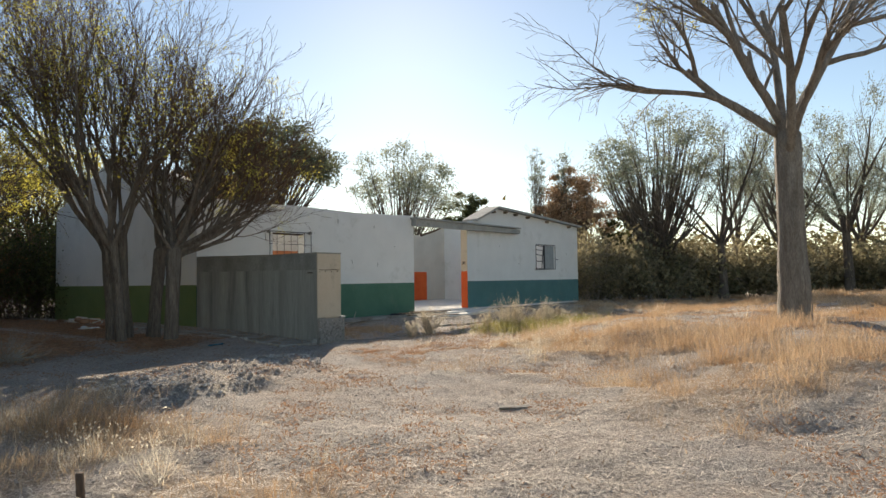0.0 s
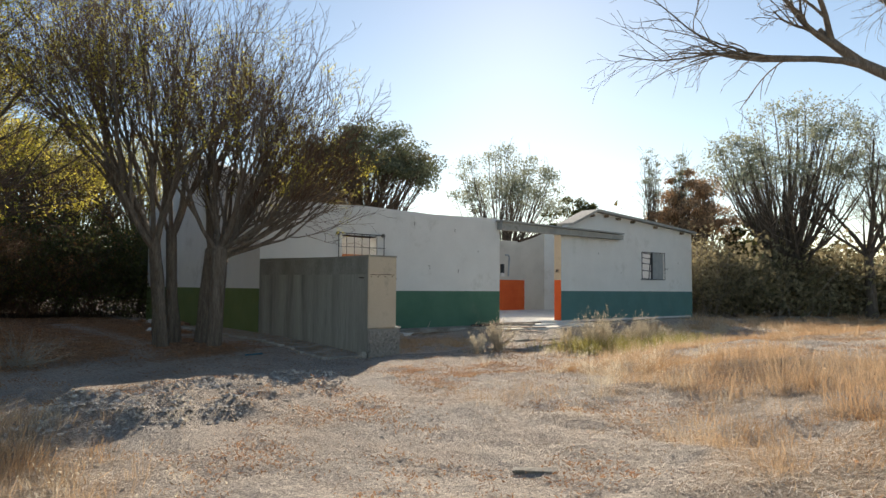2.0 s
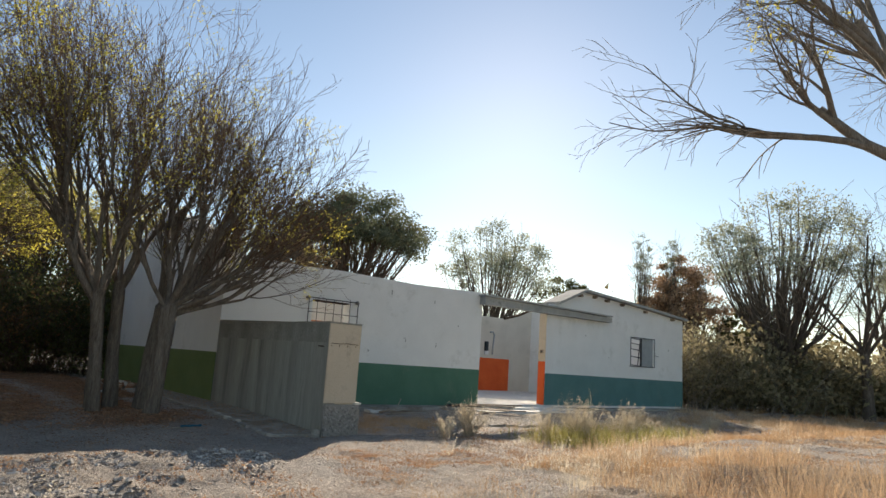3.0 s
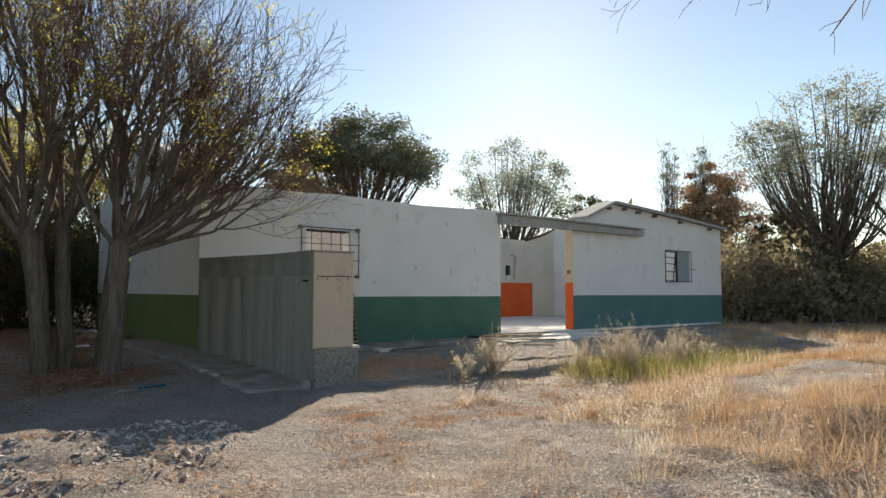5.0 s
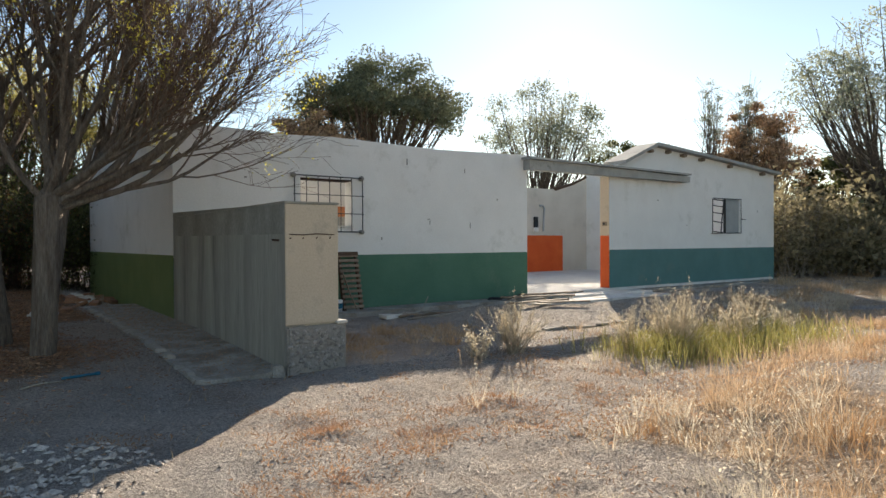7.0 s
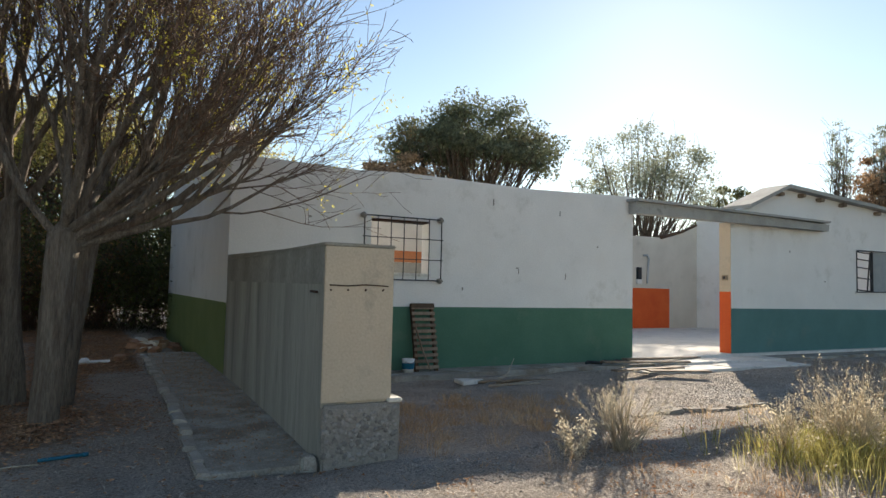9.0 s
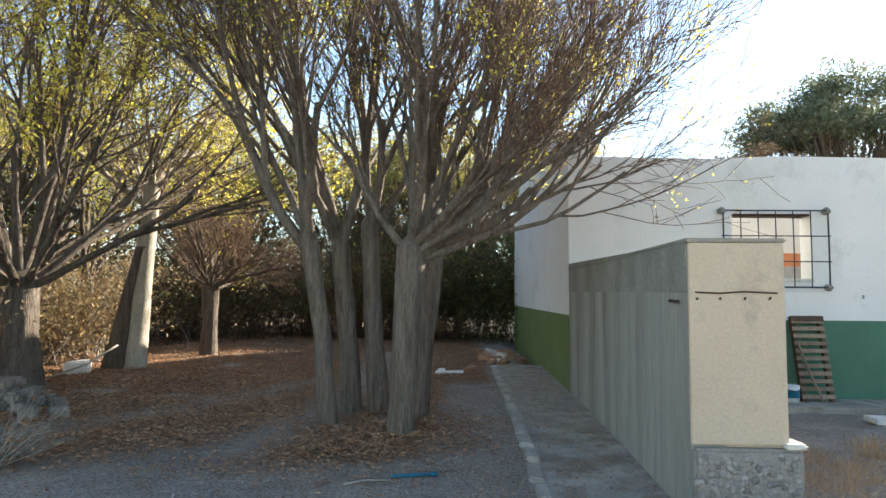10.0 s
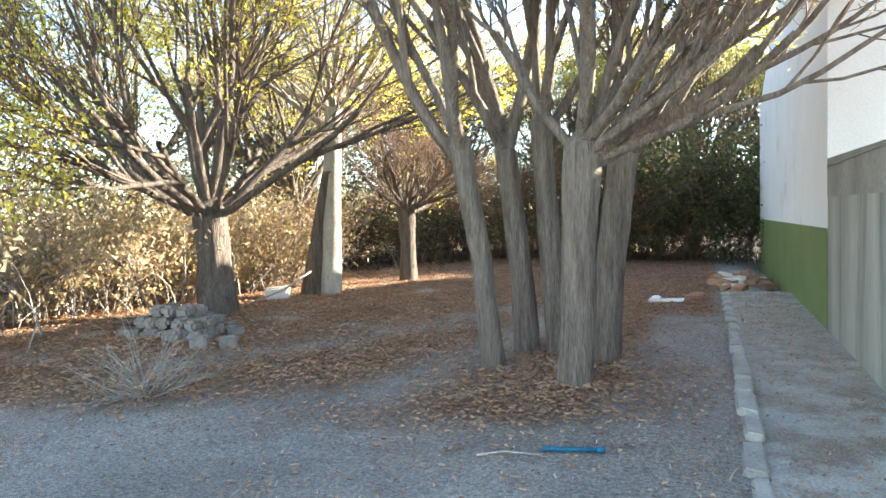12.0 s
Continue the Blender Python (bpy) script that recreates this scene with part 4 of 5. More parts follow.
# paved strip and its kerb beside the screen wall
ps = empty("pavement_side", (0, 0, 0))
for (ya, za), (yb, zb) in (((-4.72, -0.135), (-3.0, -0.062)), ((-2.99, -0.062), (-1.2, -0.012)), ((-1.19, -0.014), (1.0, 0.002)), ((1.01, 0.0), (3.2, 0.012))):
    part("slab", prism_x([(ya, -0.3), (yb, -0.3), (yb, zb), (ya, za)], -0.842, -0.004), PAVE, ps)
tagged(ps, "worn dusty concrete strip along the wall", "pavement", kind="structure")
kb = empty("kerb_side", (-0.89, -4.75, 0))
rng = random.Random(11)
y = 0.0
while y < 7.4:
    ln = rng.uniform(0.28, 0.46)
    zt = gz(-0.97, y - 4.75) + 0.04 + rng.uniform(-0.012, 0.012)
    part("kerb_stone", box(-0.06 + rng.uniform(-0.012, 0.012), 0.055, y, y + ln - 0.02, -0.32, zt, 0.014, 0.012, rng), KERB, kb)
    y += ln
part("kerb_stone", box(0.74, 0.86, -0.02, 0.1, -0.32, -0.07, 0.015, 0.01, rng), PAVE, kb)
tagged(kb, "broken pale concrete kerb stones in a row", "kerb", kind="structure")
ap = empty("pavement_front", (0, 0, 0))
part("slab", box(0.66, 3.9, -0.75, -0.004, -0.3, -0.055, 0.015), PAVE, ap)
part("slab", box(3.91, 8.0, -0.7, -0.004, -0.3, -0.05, 0.015), PAVE, ap)
part("slab", box(DOOR1 + 0.05, END, -0.7, -0.004, -0.3, -0.06, 0.015), PAVE, ap)
tagged(ap, "narrow cracked concrete apron along the front wall", "pavement", kind="structure")
dp = empty("pavement_door", (0, 0, 0))
rng = random.Random(17)
for i in range(6):
    for j in range(2):
        x0, y0 = 7.0 + i * 0.78 + 0.2 * (j % 2), -1.5 + j * 0.7
        if x0 < 8.0 and y0 > -1.1:
            continue
        part("paving_slab", box(x0, x0 + 0.77, y0, y0 + 0.69, -0.3, -0.085 + 0.03 * j + rng.uniform(-0.008, 0.008), 0.012, 0.01, rng), SLABC, dp)
for i in range(6):
    x0 = 3.9 + i * 0.42
    part("edging_stone", box(x0, x0 + rng.uniform(0.36, 0.41), -4.32 + rng.uniform(-0.02, 0.02), -4.2, -0.3, gz(x0, -4.2) + 0.03 + rng.uniform(-0.015, 0.015), 0.015, 0.01, rng), PAVE, dp)
tagged(dp, "worn concrete slabs and edging stones before the doorway", "pavement", kind="structure")
for i, (x, y0, ln, a) in enumerate(((7.7, -0.75, 2.0, -8), (7.0, -1.5, 1.8, 6), (8.6, -0.3, 2.2, 3), (7.3, -1.9, 1.2, -15))):
    b = part("plank", box(-ln / 2, ln / 2, -0.08, 0.08, 0, 0.03, 0.005, 0.006, random.Random(i)), WOOD)
    b.matrix_world = pose(x, y0, -0.012 if y0 > -1 else -0.03, 0, 1.0, a)
    tagged(b, "weathered loose plank lying on the slabs by the doorway", "plank", "planks at the doorway")


# ---------------------------------------------------------------- things by the front wall
def pallet():
    root = empty("wooden_pallet", (0, 0, 0))
    r = random.Random(3)
    for x in (-0.2, 0.17):
        part("rail", box(x, x + 0.05, 0, 0.07, 0, 1.1, 0.004, 0.003, r), DARKWOOD, root)
    for i in range(11):
        z = 0.04 + i * 0.1
        part("slat", box(-0.21, 0.23, -0.02, 0.0, z, z + 0.055, 0.003, 0.003, r), WOOD, root)
    part("top_board", box(-0.21, 0.23, -0.022, 0.06, 1.06, 1.14, 0.004), DARKWOOD, root)
    part("loose_batten", rod([(-0.18, -0.05, 0.75), (-0.1, -0.09, 0.35), (0.0, -0.13, 0.0)], 0.014, 5), WOOD, root)
    return tagged(root, "narrow slatted wooden crate frame leaning on the green wall", "pallet")


pa = pallet()
pa.matrix_world = pose(3.19, -0.32, -0.055, -12, 0, 2)
bk = empty("paint_bucket", (2.84, -0.33, -0.055))
bmb = bmesh.new()
bmesh.ops.create_cone(bmb, cap_ends=True, segments=20, radius1=0.09, radius2=0.105, depth=0.22, matrix=Matrix.Translation((0, 0, 0.11)))
bmesh.ops.delete(bmb, geom=[f for f in bmb.faces if f.normal.z > 0.9], context="FACES")
bmesh.ops.solidify(bmb, geom=bmb.faces[:], thickness=0.005)
pail = part("pail", bmb, PLASTICW, bk, "white plastic pail", True)
bmb = bmesh.new()
bmesh.ops.create_cone(bmb, cap_ends=False, segments=20, radius1=0.0985, radius2=0.1055, depth=0.1, matrix=Matrix.Translation((0, 0, 0.11)))
part("paper_label", bmb, BLUE, pail, "blue label band", True)
part("handle", rod([(-0.105, 0, 0.2), (-0.07, -0.08, 0.17), (0, -0.12, 0.15), (0.07, -0.08, 0.17), (0.105, 0, 0.2)], 0.004, 5), IRON, pail)
tagged(bk, "small white paint bucket with a blue label by the wall", "bucket")


def stick(name, pts, r, mat, label, category, group=""):
    ob = part(name, rod(pts, r, 6), mat, None, "", True)
    return tagged(ob, label, category, group)


rng = random.Random(23)
for i in range(7):
    x, y0 = 3.6 + rng.uniform(-0.5, 0.6), -1.35 + rng.uniform(-0.25, 0.25)
    a, ln = rng.uniform(-0.5, 0.6), rng.uniform(0.4, 0.95)
    z = gz(x, y0)
    stick("dead_branch", [(x, y0, z + 0.02), (x + ln * 0.5 * math.cos(a), y0 + ln * 0.5 * math.sin(a), z + rng.uniform(0.03, 0.1)),
                          (x + ln * math.cos(a), y0 + ln * math.sin(a), z + (0.3 if i == 0 else rng.uniform(0.02, 0.12)))],
          [0.022, 0.016, 0.007], WOOD if i % 2 else PALEBARK, "bare dead branch lying on the ground before the wall", "branch", "dead branches by the wall")
bd = part("broken_board", box(-0.25, 0.25, -0.1, 0.1, 0, 0.05, 0.01, 0.02, rng), SLABC)
bd.matrix_world = pose(3.45, -1.25, gz(3.45, -1.25) + 0.01, 4, 3, 20)
tagged(bd, "broken pale board lying on the dirt", "board")
hs = part("black_hose", rod([(6.55 + i * 0.1, -0.35 + 0.08 * math.sin(i * 1.7), -0.035 + 0.02 * abs(math.sin(i))) for i in range(14)], 0.03, 6), IRON, None, "", True)
tagged(hs, "black rubber hose lying along the foot of the wall", "hose")

# ---------------------------------------------------------------- trees
G1 = "clump of five trees by the side wall"
CL = "grey furrowed tree with a vase of bare upright branches"
vase_tree(CL, 101, (-2.87, -2.35), [(0.02, 0.01, 0.0), (-0.05, -0.02, 0.9), (-0.21, -0.09, 1.95)], [0.105, 0.084, 0.092], (4, 48, 72, 0.62), (1.75, 1.2, 0.98), (3, 5, 6, 4), (0.5, 0.4, 0.25), TWIG, BARK, 4200, lean=(-0.36, -0.18, 0), group=G1)
vase_tree(CL, 102, (-2.72, -1.68), [(0.0, 0.0, 0.0), (-0.05, 0.0, 0.8), (-0.16, -0.05, 1.9)], [0.125, 0.1, 0.1], (4, 52, 76, 0.6), (1.9, 1.2, 0.98), (3, 5, 6, 4), (0.5, 0.45, 0.3), TWIG, BARK, 4200, lean=(-0.18, 0.2, 0), group=G1)
vase_tree(CL, 103, (-2.42, -1.62), [(0.0, 0.0, 0.0), (-0.07, 0.0, 0.9), (-0.14, -0.05, 2.15)], [0.125, 0.1, 0.092], (4, 54, 78, 0.6), (1.85, 1.2, 0.98), (3, 5, 6, 4), (0.5, 0.45, 0.3), TWIG, BARK, 4200, lean=(0.0, 0.24, 0), group=G1)
vase_tree("grey furrowed tree with branches sweeping out over the concrete wall", 104, (-2.06, -2.75), [(0.0, 0.0, 0.0), (0.03, 0.02, 0.9), (0.08, 0.04, 1.8)], [0.13, 0.12, 0.14], (13, 12, 70, 0.38), (1.42, 1.0, 0.88), (3, 5, 6, 4), (0.55, 0.42, 0.25), TWIG, BARK, 3400,
          lean=(0.62, 0.12, 0.0), group=G1, leafy=0.35, low=0.22, spread=(8, 26))
vase_tree(CL, 105, (-1.98, -1.85), [(0.0, 0.0, 0.0), (0.06, 0.03, 0.8), (0.18, 0.08, 1.85)], [0.135, 0.118, 0.12], (5, 40, 70, 0.55), (2.0, 1.15, 0.95), (3, 5, 6, 4), (0.45, 0.36, 0.25), TWIG, BARK, 3400, lean=(0.44, 0.14, 0), group=G1)
vase_tree("stout old tree with a wide fan of branches and yellowing leaves", 106, (-6.97, -1.1), [(0.02, 0.0, 0.0), (-0.04, 0.05, 0.7), (-0.1, 0.05, 1.35)], [0.25, 0.19, 0.22], (17, 14, 78, 0.29), (2.0, 1.15, 0.95), (3, 5, 6, 4), (0.5, 0.3, 0.0), TWIG, DARKBARK, 36000, 0.05,
          leafy=0.6, low=0.3, spread=(12, 36))
tree("tree", "leaning tree with a pale bare trunk among leaves", 107, (-6.6, 1.0), [(0.0, 0.0, 0.0), (0.06, 0.0, 1.1), (0.14, 0.05, 2.9)], [0.17, 0.15, 0.12], (8, 35, 72), (7, 6, 5), (3.6, 0.6, 0.55), ((10, 30), (15, 45)),
     (0.3, 0.3, 0.2), GREYTWIG, PALEBARK, YLEAF, 15000, 0.055, leafy=0.8, limb_r=0.05)
# added dark-barked piece: shaded half of the same trunk, its pale half sunlit
sec = part_mesh("shaded_trunk_side", trunk_mesh("shaded_trunk_side", [(-0.28, -0.1, -0.1), (-0.12, -0.06, 0.9), (0.08, -0.05, 1.9)], [0.2, 0.13, 0.09], DARKBARK, 12, 3), bpy.data.objects["tree.006"], "dark leaning piece standing in for the trunk's shaded side")
tree("tree", "small round-headed tree with a dense ball of bare twigs", 108, (-6.35, 3.3), [(0.0, 0.0, 0.0), (0.02, 0.0, 0.7), (0.0, 0.0, 1.35)], [0.17, 0.13, 0.17], (16, 10, 78), (6, 6, 5), (1.8, 0.6, 0.55), ((12, 38), (15, 50)),
     (0.2, 0.2, 0.1), TWIG, DARKBARK, YLEAF, 300, 0.05, leafy=0.1, limb_r=0.045)
vase_tree("tall bare tree with smooth grey limbs standing in dry grass", 119, (4.72, -12.47), [(0.0, 0.0, 0.0), (-0.03, 0.0, 1.8), (0.04, 0.02, 3.45)], [0.27, 0.215, 0.21], (7, 32, 70, 0.42), (2.8, 0.85, 0.78), (3, 5, 6, 5), (0.25, 0.0, -0.4), GREYTWIG, GREYBARK, 700, 0.06,
          lean=(-0.1, 0.1, 0), leafy=0.1, low=0.3, spread=(22, 50))
# bare trees behind the hedge and along the far field
BT = "tall bare tree with fine grey twigs beyond the hedge"
for i, (x, y, h, sc) in enumerate(((-9.5, 9.5, 2.0, 1.0), (-13.0, 3.0, 2.0, 1.0), (-11.5, -3.5, 1.9, 0.8), (5.5, 21, 2.5, 1.1), (-11.5, 6.5, 1.6, 0.9), (2.5, 14.5, 2.0, 0.9), (-10.5, 14, 2.2, 1.1), (-9.0, 3.5, 1.5, 0.75), (30, -7, 2.8, 1.2), (41, -19, 3, 1.3), (46, -4, 3, 1.4), (27.5, -4.5, 3.0, 1.25), (33, -9.5, 3.2, 1.4),
                                   (38, -15, 3.0, 1.4), (31, -14.5, 2.6, 1.1), (36, -3, 3, 1.3), (43, -9, 3.4, 1.5))):
    tree("tree", BT, 200 + i, (x, y), [(0.0, 0.0, 0.0), (0.1, 0.05, h * 0.5), (0.05, 0.1, h)], [0.2 * sc, 0.16 * sc, 0.14 * sc], (6, 38, 76), (5, 4, 3) if x > 20 else (4, 5, 3), (4.6 * sc, 0.55, 0.55), ((16, 44), (18, 50)),
         (0.3, 0.25, 0.15), GREYTWIG, DARKBARK, SLEAF if x > 20 else YLEAF, 7000 if x > 20 else 2600, 0.11 if x > 20 else 0.075, least=0.007 if x > 20 else 0.006, leafy=0.5, group="bare trees beyond the hedge")
for i, (x, y, h, sp) in enumerate(((-5.2, 13.6, 7.0, 3.1), (-1.6, 14.4, 7.6, 3.0), (-9.3, 12.2, 6.4, 3.0), (1.6, 16.2, 7.8, 3.2), (-12.2, 7.0, 6.0, 2.8), (-3.4, 18.0, 8.2, 3.4))):
    leafy_tree("yellowing_tree", "leafy tree turning yellow behind the hedge", 330 + i, (x, y), h, 2.4, sp, 90, 12000, 0.1, AUTUMN, DARKBARK, 0.16, 0.7)
leafy_tree("pine_tree", "broad dark evergreen tree with a rounded spreading crown behind the house", 301, (15.9, 20.4), 11.9, 4.6, 4.6, 110, 34000, 0.16, PINE, DARKBARK, 0.28, 0.8)
leafy_tree("silver_tree", "airy silvery-leaved tree behind the house", 302, (27.3, 19.0), 11.6, 3.2, 4.3, 80, 12000, 0.14, SLEAF, DARKBARK, 0.2, 0.75, GREYTWIG)
leafy_tree("silver_tree", "tall thin-leaved tree beside the house", 303, (26.3, -1.6), 10.6, 2.6, 3.7, 100, 10000, 0.12, SLEAF, DARKBARK, 0.2, 0.8, GREYTWIG)
leafy_tree("russet_tree", "russet brown tree half hidden behind the house", 304, (36.6, 9.2), 10.0, 1.0, 2.9, 110, 20000, 0.17, RLEAF, DARKBARK, 0.2, 0.9)
leafy_tree("russet_tree", "russet brown tree behind the evergreen", 305, (11.4, 19.5), 8.4, 1.6, 2.6, 90, 14000, 0.17, RLEAF, DARKBARK, 0.2, 0.8)
leafy_tree("poplar_tree", "slender pale tree above the roof", 306, (34.8, 11.3), 12.0, 3.0, 0.6, 34, 1700, 0.12, SLEAF, DARKBARK, 0.14, 0.3, GREYTWIG)
leafy_tree("poplar_tree", "slender pale tree above the roof", 307, (35.6, 9.6), 11.2, 3.0, 0.6, 34, 1700, 0.12, SLEAF, DARKBARK, 0.14, 0.3, GREYTWIG)
leafy_tree("pine_tree", "dark evergreen beside the far field", 308, (40.0, 6.0), 6.6, 1.0, 2.6, 50, 14000, 0.2, GLEAF, DARKBARK, 0.2, 0.9)
leafy_tree("pine_tree", "dark evergreen rising over the roof", 309, (34.5, 18.0), 8.6, 1.5, 3.0, 40, 10000, 0.2, GLEAF, DARKBARK, 0.2, 0.9)

# ---------------------------------------------------------------- hedges and brush
thicket("hedge_back", "dense dark green hedge closing the yard behind the house", 401, [(-4.0, 10.8), (0.6, 11.0), (4.5, 12.0)], 620, 4.2, 1.4, 72000, GLEAF, 0.085, DARKBARK, 3, "hedge", 0.0)
thicket("hedge_russet", "russet-brown shrub tops along the dark hedge", 410, [(-6.5, 9.6), (-3.5, 10.2), (-0.9, 10.3)], 260, 3.9, 0.8, 14000, RUSSET, 0.075, TWIG, 3, "hedge", 0.75)
thicket("brush_back", "tangle of bare brown brush along the yard", 402, [(-9.6, 5.5), (-7.6, 9.2), (-3.5, 10.6)], 1000, 3.4, 1.5, 30000, THICKLEAF, 0.065, TWIG, 3, "brush")
thicket("brush_side", "dry straw-coloured shrubs and creepers on the yard's edge", 403, [(-11.5, -6.0), (-9.2, -2.6), (-9.0, 1.5), (-9.6, 5.5)], 1100, 2.1, 1.6, 52000, DRYSHRUB, 0.068, GREYTWIG, 3, "brush", 0.05)
thicket("hedge_far", "dark bushes beside the house along the far field", 404, [(23.2, 2.5), (25, -0.8), (30, -2.8), (37, -10), (40, -18)], 560, 3.3, 1.8, 62000, HAZEBRUSH, 0.22, GREYTWIG, 3, "hedge", 0.0, 0.02)
thicket("hedge_field", "low far treeline closing the field", 409, [(30, 30), (55, 12), (62, -12), (58, -40)], 300, 5.0, 3.0, 26000, THICKLEAF, 0.55, GREYTWIG, 4, "hedge", 0.0, 0.03)
thicket("hedge_far", "greenish shrubs beside the end of the house", 405, [(21.6, -0.2), (22.6, 4.5), (23.2, 9)], 300, 3.4, 0.8, 26000, HAZEBRUSH, 0.13, GREYTWIG, 4, "hedge", 0.05, 0.015)
thicket("hedge_rear", "low trees and shrubs beyond the house", 406, [(4, 24), (16, 26), (30, 24), (44, 12)], 350, 5.5, 3.0, 16000, SLEAF, 0.24, GREYTWIG, 4, "hedge", 0.1, 0.025)
thicket("hedge_left", "dark undergrowth behind the trees", 407, [(-14.5, -4), (-12.5, 4), (-8, 13), (-2, 14.2), (6, 16)], 620, 5.2, 1.5, 66000, GLEAF, 0.09, DARKBARK, 3, "hedge", 0.0, 0.012)
thicket("hedge_near", "brush on the yard's edge behind the path", 408, [(-13, -10), (-14, -16), (-8, -21), (4, -22), (16, -20), (30, -26)], 220, 2.4, 1.8, 6000, THICKLEAF, 0.12, GREYTWIG, 4, "brush", 0.05, 0.012)

# ---------------------------------------------------------------- grass, straw, litter
nr = np.random.default_rng(77)


def scatter(n, x0, x1, y0, y1, density):
    X, Y = nr.uniform(x0, x1, n), nr.uniform(y0, y1, n)
    keep = nr.random(n) < density(X, Y)
    return X[keep], Y[keep]


def near(X, Y, cx, cy, r):
    return np.exp(-((X - cx) ** 2 + (Y - cy) ** 2) / (r * r))


def on_slab(X, Y):
    return ((X > 3.3) & (X < 11.4) & (Y > -4.3)) | ((X > -0.95) & (Y > -4.75) & (X < 20)) & ((X < 0.75) | (Y > -0.8))


def clumps(a, b):
    return np.clip(0.9 * near(a, b, -1.0, -11.7, 0.75) + 0.8 * near(a, b, -0.9, -9.3, 0.5) + 0.9 * near(a, b, 1.2, -11.1, 0.8) + 0.7 * near(a, b, -0.6, -10.0, 0.5) + 0.7 * near(a, b, 0.3, -12.6, 0.7) + 0.7 * near(a, b, -6.6, -11.2, 0.6), 0, 1)


X, Y = scatter(26000, -9, 30, -18, 1, lambda a, b: np.maximum(0.85 * clumps(a, b), grass_zone(a, b)) * np.maximum(clumps(a, b), sstep(0.4, 0.54, value_noise(a * 0.8, b * 0.8, 55) * 0.6 + value_noise(a * 2.1, b * 2.1, 57) * 0.4)) * np.clip(11.0 / np.hypot(a + 3.5, b + 12), 0.5, 1) * ~on_slab(a, b))
far = np.minimum(np.hypot(X + 3.5, Y + 12), np.hypot(X + 1.8, Y + 8.8))
H = (0.10 + 0.42 * value_noise(X * 0.8, Y * 0.8, 51) * value_noise(X * 2.3, Y * 2.3, 52) ** 0.5) * nr.uniform(0.6, 1.35, len(X)) * (1 + 0.35 * clumps(X, Y))
tagged(new("dry_grass", tufts(nr, X, Y, 30, H * np.where(X > 9, 1.15, 1.2), 0.06 + 0.3 * H * nr.uniform(0.5, 1.5, len(X)), 0.0019 + 0.0004 * far, 1.1, "dry_grass", GRASS)), "golden dry grass standing in tufts", "grass", kind="stuff")
# flattened mat of old grass between the tufts
X, Y = scatter(170000, -9, 22, -17, -1, lambda a, b: (0.10 + 0.90 * grass_zone(a, b)) * 0.5 * np.clip(8.0 / np.hypot(a + 3.5, b + 12), 0.15, 1) * ~on_slab(a, b) * (1 - sstep(-0.6, -1.5, a) * sstep(-5.5, -4.6, b)))
tagged(new("matted_grass", blades(nr, X, Y, nr.uniform(0.03, 0.09, len(X)), 0.005 + 0.0005 * np.hypot(X + 3.5, Y + 12), 2.6, "matted_grass", GRASS)), "flattened pale dead grass", "grass", kind="stuff")

X, Y = scatter(120000, -8, 20, -16, -2, lambda a, b: np.clip(0.8 * near(a, b, 1.3, -9.7, 1.3) + 0.35 * near(a, b, 3.6, -8.6, 1.6) + 0.6 * near(a, b, 4.6, -6.4, 1.0) + 0.5 * near(a, b, 6.6, -6.4, 1.0)
               + 0.9 * near(a, b, -6.4, -10.4, 0.7) + 0.7 * near(a, b, -6.1, -8.3, 0.8) + 0.25 * near(a, b, 13, -4, 2.5), 0, 1) * (value_noise(a * 1.9, b * 1.9, 53) > 0.4) * 0.42)
pick = nr.random(len(X)) < 0.2
X, Y = X[pick], Y[pick]
H = nr.uniform(0.12, 0.42, len(X)) * (0.6 + 0.6 * value_noise(X * 1.2, Y * 1.2, 54))
tagged(new("feather_grass", tufts(nr, X, Y, 26, H, np.full(len(X), 0.08), 0.0015 + 0.0003 * np.hypot(X + 3, Y + 11), 1.5, "feather_grass", PALEGRASS)), "pale feathery dry grass in seed", "grass", kind="stuff")
X, Y, H = X.repeat(9), Y.repeat(9), H.repeat(9)
X, Y = X + nr.normal(0, 0.09, len(X)), Y + nr.normal(0, 0.09, len(X))
seed_at = np.stack([X, Y, ground_z(X, Y) + H * 0.8], -1)[nr.random(len(X)) < 0.6] + nr.normal(0, 0.035, (1, 3))
tagged(new("grass_seed_heads", leaf_quads(nr, seed_at.repeat(3, 0) + nr.normal(0, 0.04, (len(seed_at) * 3, 3)), 0.022, "grass_seed_heads", PALEGRASS)), "pale seed heads of dry grass", "grass", kind="stuff")

X, Y = scatter(70000, 2.5, 12, -8, -3, lambda a, b: np.clip(0.9 * near(a, b, 4.3, -6.45, 0.6) + 0.9 * near(a, b, 5.3, -6.65, 0.7) + 0.7 * near(a, b, 6.4, -6.6, 0.7), 0, 1) * 0.9)
H = nr.uniform(0.08, 0.42, len(X))
tagged(new("green_weeds", blades(nr, X, Y, H, 0.008, 0.9, "green_weeds", WEED)), "low green weeds among dry grass", "weeds", kind="stuff")

X, Y = scatter(340000, -9, 14, -16, 0, lambda a, b: np.clip(0.12 + 0.4 * value_noise(a * 1.3, b * 1.3, 61) - 0.25 * sstep(-0.5, -4.5, a) * sstep(-6.0, -4.5, b), 0, 1) * (1 - 0.62 * sstep(-8.6, -7.4, b) * sstep(1.0, -0.5, a)) * (1 + 0.8 * sstep(-9.5, -11.0, b)) * np.clip(6.0 / np.hypot(a + 3.5, b + 11.5), 0.1, 1) * (b < -0.8))
a = nr.random(len(X)) * 6.283
